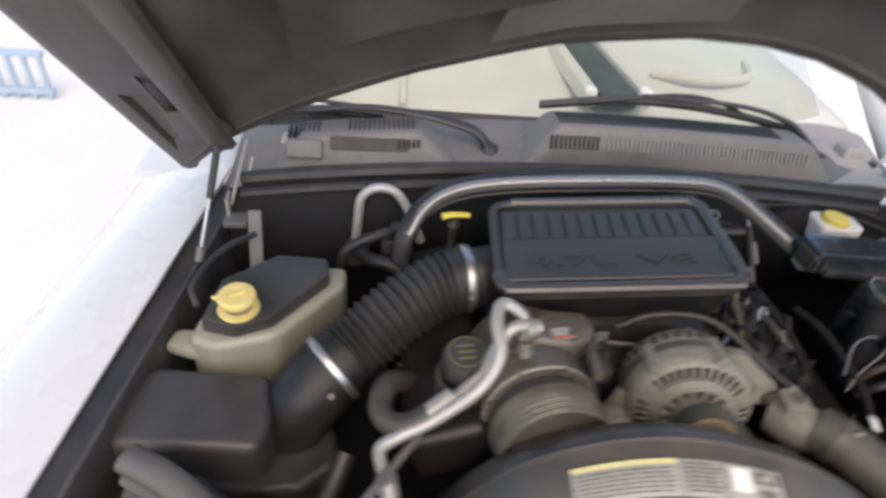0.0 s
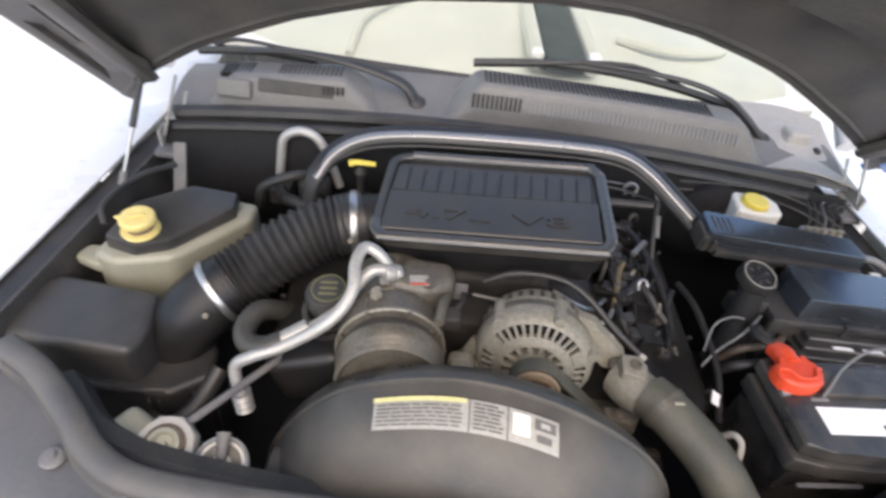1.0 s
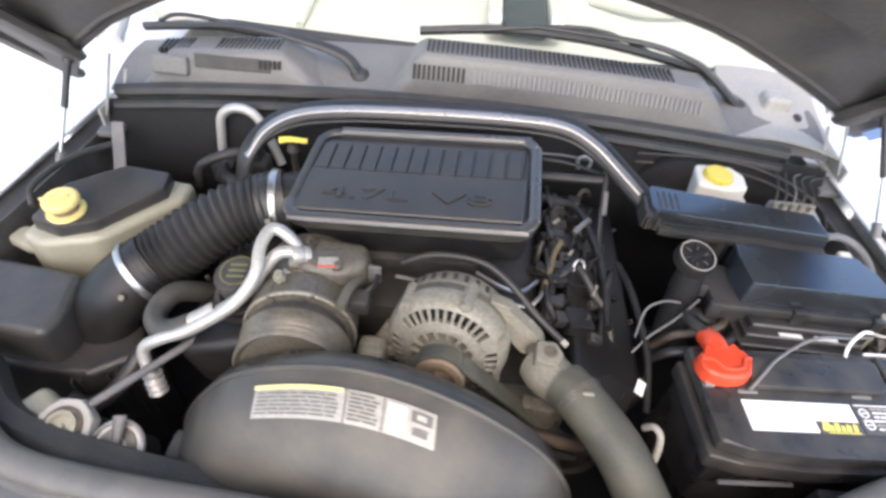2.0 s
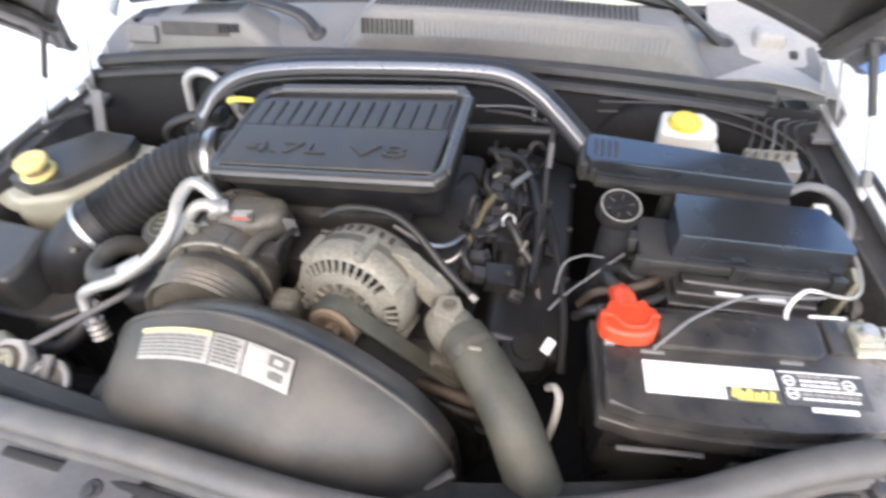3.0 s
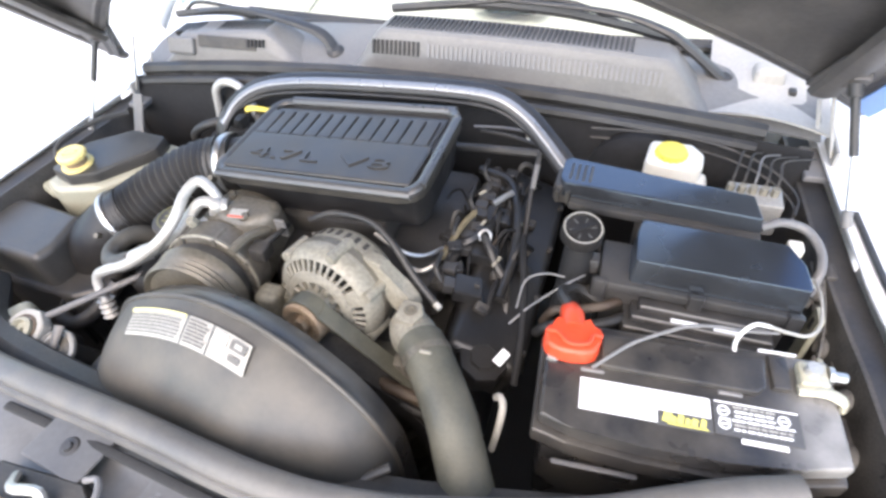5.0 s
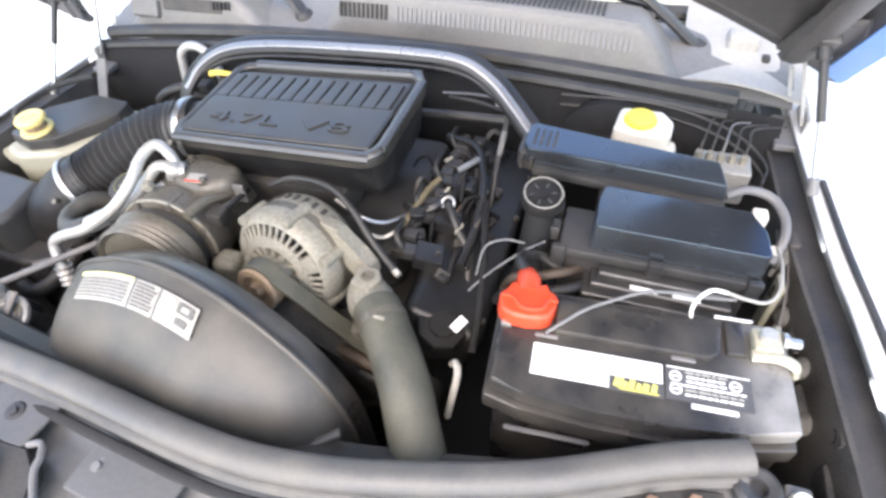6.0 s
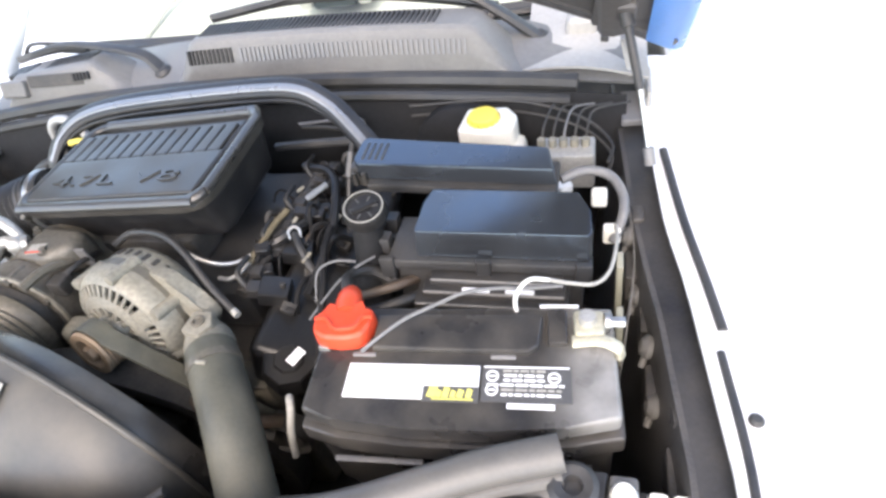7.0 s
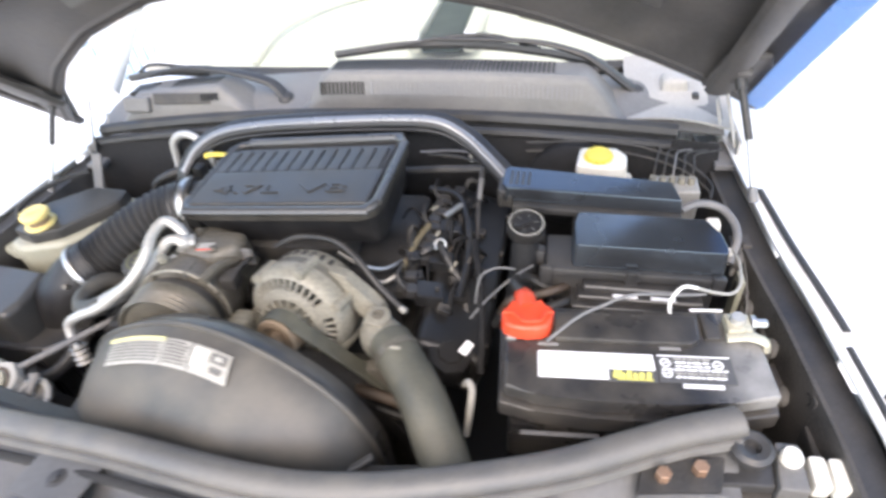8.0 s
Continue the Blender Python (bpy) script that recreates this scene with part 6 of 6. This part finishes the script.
part("bright_sleeve", tube([(0.2315, 0.395, 0.932), (0.2325, 0.425, 0.956)], 0.0044, 8), GREYPL, stick, "dull upper sleeve")
part("ring", tube([(0.233, 0.45, 0.97), (0.229, 0.456, 0.979), (0.236, 0.462, 0.986), (0.246, 0.461, 0.981), (0.248, 0.456, 0.97)], 0.003, 8, 5), STEEL, stick, "bright looped handle")
ring = part("cable_clip", tube([(0.20, 0.515, 0.93), (0.198, 0.52, 0.945), (0.208, 0.522, 0.952), (0.22, 0.52, 0.945), (0.218, 0.515, 0.93)], 0.0035, 8, 5), STEEL, None, "bright looped cable clip at the firewall")
tagged(ring, category="clip")

# ---- front corner: washer filler, radiator cap, brackets ----
wc = thing("washer_bottle", (-0.49, 0.0, 0.6), "yellowed washer bottle with a faded lobed cap", "washer bottle")
wm = axes((-0.453, -0.012, 0.850), (1, 0, 0.05), (0, 1, 0.35))
part("neck", lathe(wm, [(0.024, -0.08), (0.024, 0), (0, 0)], 20), BLACK, wc)
part("cap", prism([((0.036 + 0.0035 * (i % 2)) * math.cos(2 * math.pi * i / 16), (0.036 + 0.0035 * (i % 2)) * math.sin(2 * math.pi * i / 16)) for i in range(16)], 0.0, 0.016, wm, 0.003, 2, 0.05), LABELG, wc, "pale lobed cap")
part("groove_ring", lathe(wm, [(0.021, 0.0162), (0.026, 0.0162), (0.026, 0.0172), (0.021, 0.0172)], 20), BROWN, wc, "dark brown ring round the boss")
part("boss", lathe(wm, [(0, 0.016), (0.02, 0.016), (0.02, 0.022), (0.015, 0.024), (0.012, 0.018), (0.005, 0.018), (0.004, 0.022), (0, 0.022)], 20), TANK, wc, "worn centre boss")
rc = thing("filler_cap", (-0.378, -0.035, 0.85), "pale metal radiator filler cap with a lever", "filler cap")
rm = axes((-0.384, -0.028, 0.850), (1, 0, 0), (0, 1, 0.4))
part("neck", lathe(rm, [(0.02, -0.07), (0.02, 0), (0, 0)], 18), DARK, rc)
part("cap", lathe(rm, [(0.031, 0), (0.033, 0.002), (0.033, 0.008), (0.030, 0.010), (0.028, 0.006), (0, 0.006)], 28), ALU, rc)
part("inner_disc", lathe(rm, [(0.012, 0.0062), (0.024, 0.0062), (0.024, 0.0074), (0.012, 0.0074)], 24), CASTMID, rc, "dull inner disc")
part("lever", tube([rm @ Vector((0.0, -0.006, 0.008)), rm @ Vector((0.0, 0.015, 0.014)), rm @ Vector((-0.002, 0.036, 0.016))], [0.005, 0.007, 0.009], 10, 5, 0.6), COWL, rc, "lever tab")
rod = part("support_rod", tube([(-0.44, 0.01, 0.865), (-0.39, 0.075, 0.862), (-0.34, 0.14, 0.86)], 0.0055, 10), GREYPL, None, "thin dusty black support rod behind the radiator")
tagged(rod, category="rod")
part("tank", prism([(-0.56, -0.01), (-0.46, -0.05), (-0.44, 0.0), (-0.52, 0.05)], 0.6, 0.85, Matrix(), 0.015, 3), TANK, wc, "yellowed bottle")

for i, (x, y) in enumerate(((-0.20, -0.155), (-0.06, -0.18), (0.12, -0.20), (0.33, -0.17), (-0.56, -0.05), (-0.38, -0.14))):
    ft = part("panel_fastener", lathe(axes((x, y, 0.905 if x > -0.3 else 0.878), (1, 0, 0), (0, 1, 0.1)), [(0, 0), (0.013, 0), (0.014, 0.004), (0.011, 0.007), (0.006, 0.0075), (0.005, 0.011), (0, 0.011)], 18), GREYPL if i else BLACK, None, "round grey plastic push fastener on the front panel")
    tagged(ft, category="fastener", group="panel fasteners")
lt = thing("hood_latch", (-0.17, -0.21, 0.86), "dark recess with dirty bright metal hood latch parts", "latch")
part("recess", prism([(-0.27, -0.19), (-0.15, -0.185), (-0.12, -0.205), (-0.10, -0.25), (-0.27, -0.26)], 0.895, 0.9125, Matrix(), 0.003, 1), DARK, lt, "dark recess plate")
part("catch", tube([(-0.23, -0.2, 0.915), (-0.21, -0.215, 0.93), (-0.18, -0.21, 0.928), (-0.165, -0.225, 0.915)], 0.006, 8, 5), STEEL, lt, "bent steel catch")
part("spring", tube([(-0.2, -0.235, 0.918), (-0.16, -0.225, 0.92)], 0.008, 10, 4, 1.0, 7, 0.002), STEEL, lt, "coil spring")
part("lever", box((-0.25, -0.235, 0.913), (-0.2, -0.225, 0.925), Matrix(), 0.003), RUST, lt, "rusty lever")
part("edge", tube([(-0.15, -0.183, 0.915), (-0.135, -0.178, 0.916), (-0.125, -0.19, 0.916), (-0.12, -0.205, 0.915), (-0.1, -0.23, 0.912)], 0.004, 8, 5), GREYPL, lt, "folded panel edge")
pl = part("cover_plate", prism([(-0.05, -0.03), (0.045, -0.03), (0.045, 0.03), (-0.05, 0.03)], 0, 0.006, axes((-0.2, -0.155, 0.905), (1, -0.15, 0), (0.15, 1, 0.0)), 0.003), FRONTPL, None, "grey rectangular plate on the front panel")
tagged(pl, category="plate")
pl = part("cover_plate", prism([(-0.06, -0.03), (0.06, -0.03), (0.06, 0.03), (-0.06, 0.03)], 0, 0.006, axes((-0.02, -0.185, 0.907), (1, -0.1, 0), (0.1, 1, 0.0)), 0.003), FRONTPL, None, "grey rectangular plate on the front panel")
tagged(pl, category="plate")

hl = thing("headlamp_mount", (0.57, -0.03, 0.88), "dark headlamp bracket with two copper-coloured bolts", "bracket")
part("plate", prism([(0.46, -0.085), (0.545, -0.072), (0.555, -0.03), (0.47, -0.04)], 0.915, 0.922, Matrix(), 0.002, 1), DARK, hl, "grimy bolted plate")
part("plate_edge", box((0, -0.003, 0), (0.09, 0.003, 0.012), axes((0.462, -0.088, 0.912), (0.085, 0.013, 0), (0, 1, 0)), 0.001, 1), COWL, hl, "pale worn plate edge")
for p in ((0.489, -0.062), (0.527, -0.050)):
    bolt("bolt", (p[0], p[1], 0.922), (p[0], p[1], 1.1), 0.008, 0.012, hl, COPPER, False)
part("bump_stop", lathe(axes((0.58, -0.022, 0.915), (1, 0, 0), (0, 1, 0)), [(0, -0.03), (0.013, -0.03), (0.014, 0.004), (0.021, 0.008), (0.022, 0.018), (0.017, 0.022), (0.009, 0.020), (0.007, 0.012), (0, 0.012)], 24), BLACK, hl, "black rubber bump stop with a hollow top")
part("foot", prism([(0.545, -0.055), (0.605, -0.05), (0.61, 0.005), (0.57, 0.005)], 0.89, 0.908, Matrix(), 0.004, 2), BLACK, hl, "black foot of the bump stop")
part("bracket", prism([(0.605, -0.055), (0.635, -0.055), (0.635, 0.0), (0.61, 0.0)], 0.88, 0.915, Matrix(), 0.004, 2), COWL, hl, "dull steel bracket")
part("adjuster", lathe(axes((0.622, -0.02, 0.914), (1, 0, 0), (0, 1, 0)), [(0, 0), (0.011, 0), (0.012, 0.006), (0.009, 0.012), (0, 0.012)], 16), WHITEPL, hl, "round white adjuster")
for x in (0.642, 0.662):
    part("connector", box((x, -0.045, 0.885), (x + 0.018, -0.008, 0.91), Matrix(), 0.005), WHITEPL, hl, "pale plastic connector")
part("support", box((0.45, -0.08, 0.6), (0.66, 0.0, 0.886), Matrix(), 0.005), DARK, hl)

for i, (x, y) in enumerate(((0.728, 0.048),)):
    st = part("rubber_stop", lathe(axes((x, y, 0.942), (1, 0, -0.1), (0, 1, 0)), [(0, -0.004), (0.0065, -0.004), (0.0065, 0.004), (0.004, 0.007), (0, 0.007)], 16), RUBBER, None, "small black rubber stop on the fender edge")
    tagged(st, category="rubber stop")
for y, z, w, h in ((0.02, 0.83, 0.03, 0.05), (0.125, 0.80, 0.022, 0.07), (0.2, 0.83, 0.02, 0.05), (0.275, 0.82, 0.025, 0.07), (0.345, 0.86, 0.02, 0.045), (0.07, 0.90, 0.016, 0.014), (0.19, 0.905, 0.014, 0.012), (0.33, 0.912, 0.014, 0.012)):
    xa = 0.652 - 0.035 * max(0, (y - 0.2) / 0.4) + 0.032 * min(1, max(0, (0.28 - y) / 0.3)) - 0.05 * math.sin(1.4 * (0.918 - z) / 0.5)
    part("pressing", box((xa - 0.006, y - w, z - h), (xa + 0.01, y + w, z + h), Matrix(), 0.005, 2), APRON, car, "raised pressing in the inner apron")
    part("hole", lathe(aim((xa - 0.0055, y, z), (xa - 1, y, z)), [(0, 0), (0.005, 0), (0.0065, 0.001), (0.0075, 0.001), (0.0075, 0)], 12), SOOT, car, "dark drain hole")
for i, (y, z) in enumerate(((0.10, 0.86), (0.16, 0.88), (0.24, 0.87), (0.31, 0.9))):
    xa = 0.640 - 0.08 * max(0, y - 0.2) + 0.025 * min(1, max(0, (0.28 - y) / 0.3))
    bt = thing("apron_clip", (xa, y, z), "dirty grey clip on the inner apron", "clip", "apron clips")
    part("head", lathe(aim((xa + 0.003, y, z), (0.4, y, z + 0.05)), [(0, 0), (0.013, 0), (0.014, 0.005), (0.008, 0.011), (0.004, 0.009), (0, 0.009)], 14), COWL, bt)
    part("stem", tube([(xa, y + 0.004, z - 0.008), (xa - 0.006, y - 0.012, z - 0.022)], 0.004, 8), COWL, bt, "worn clip stem")
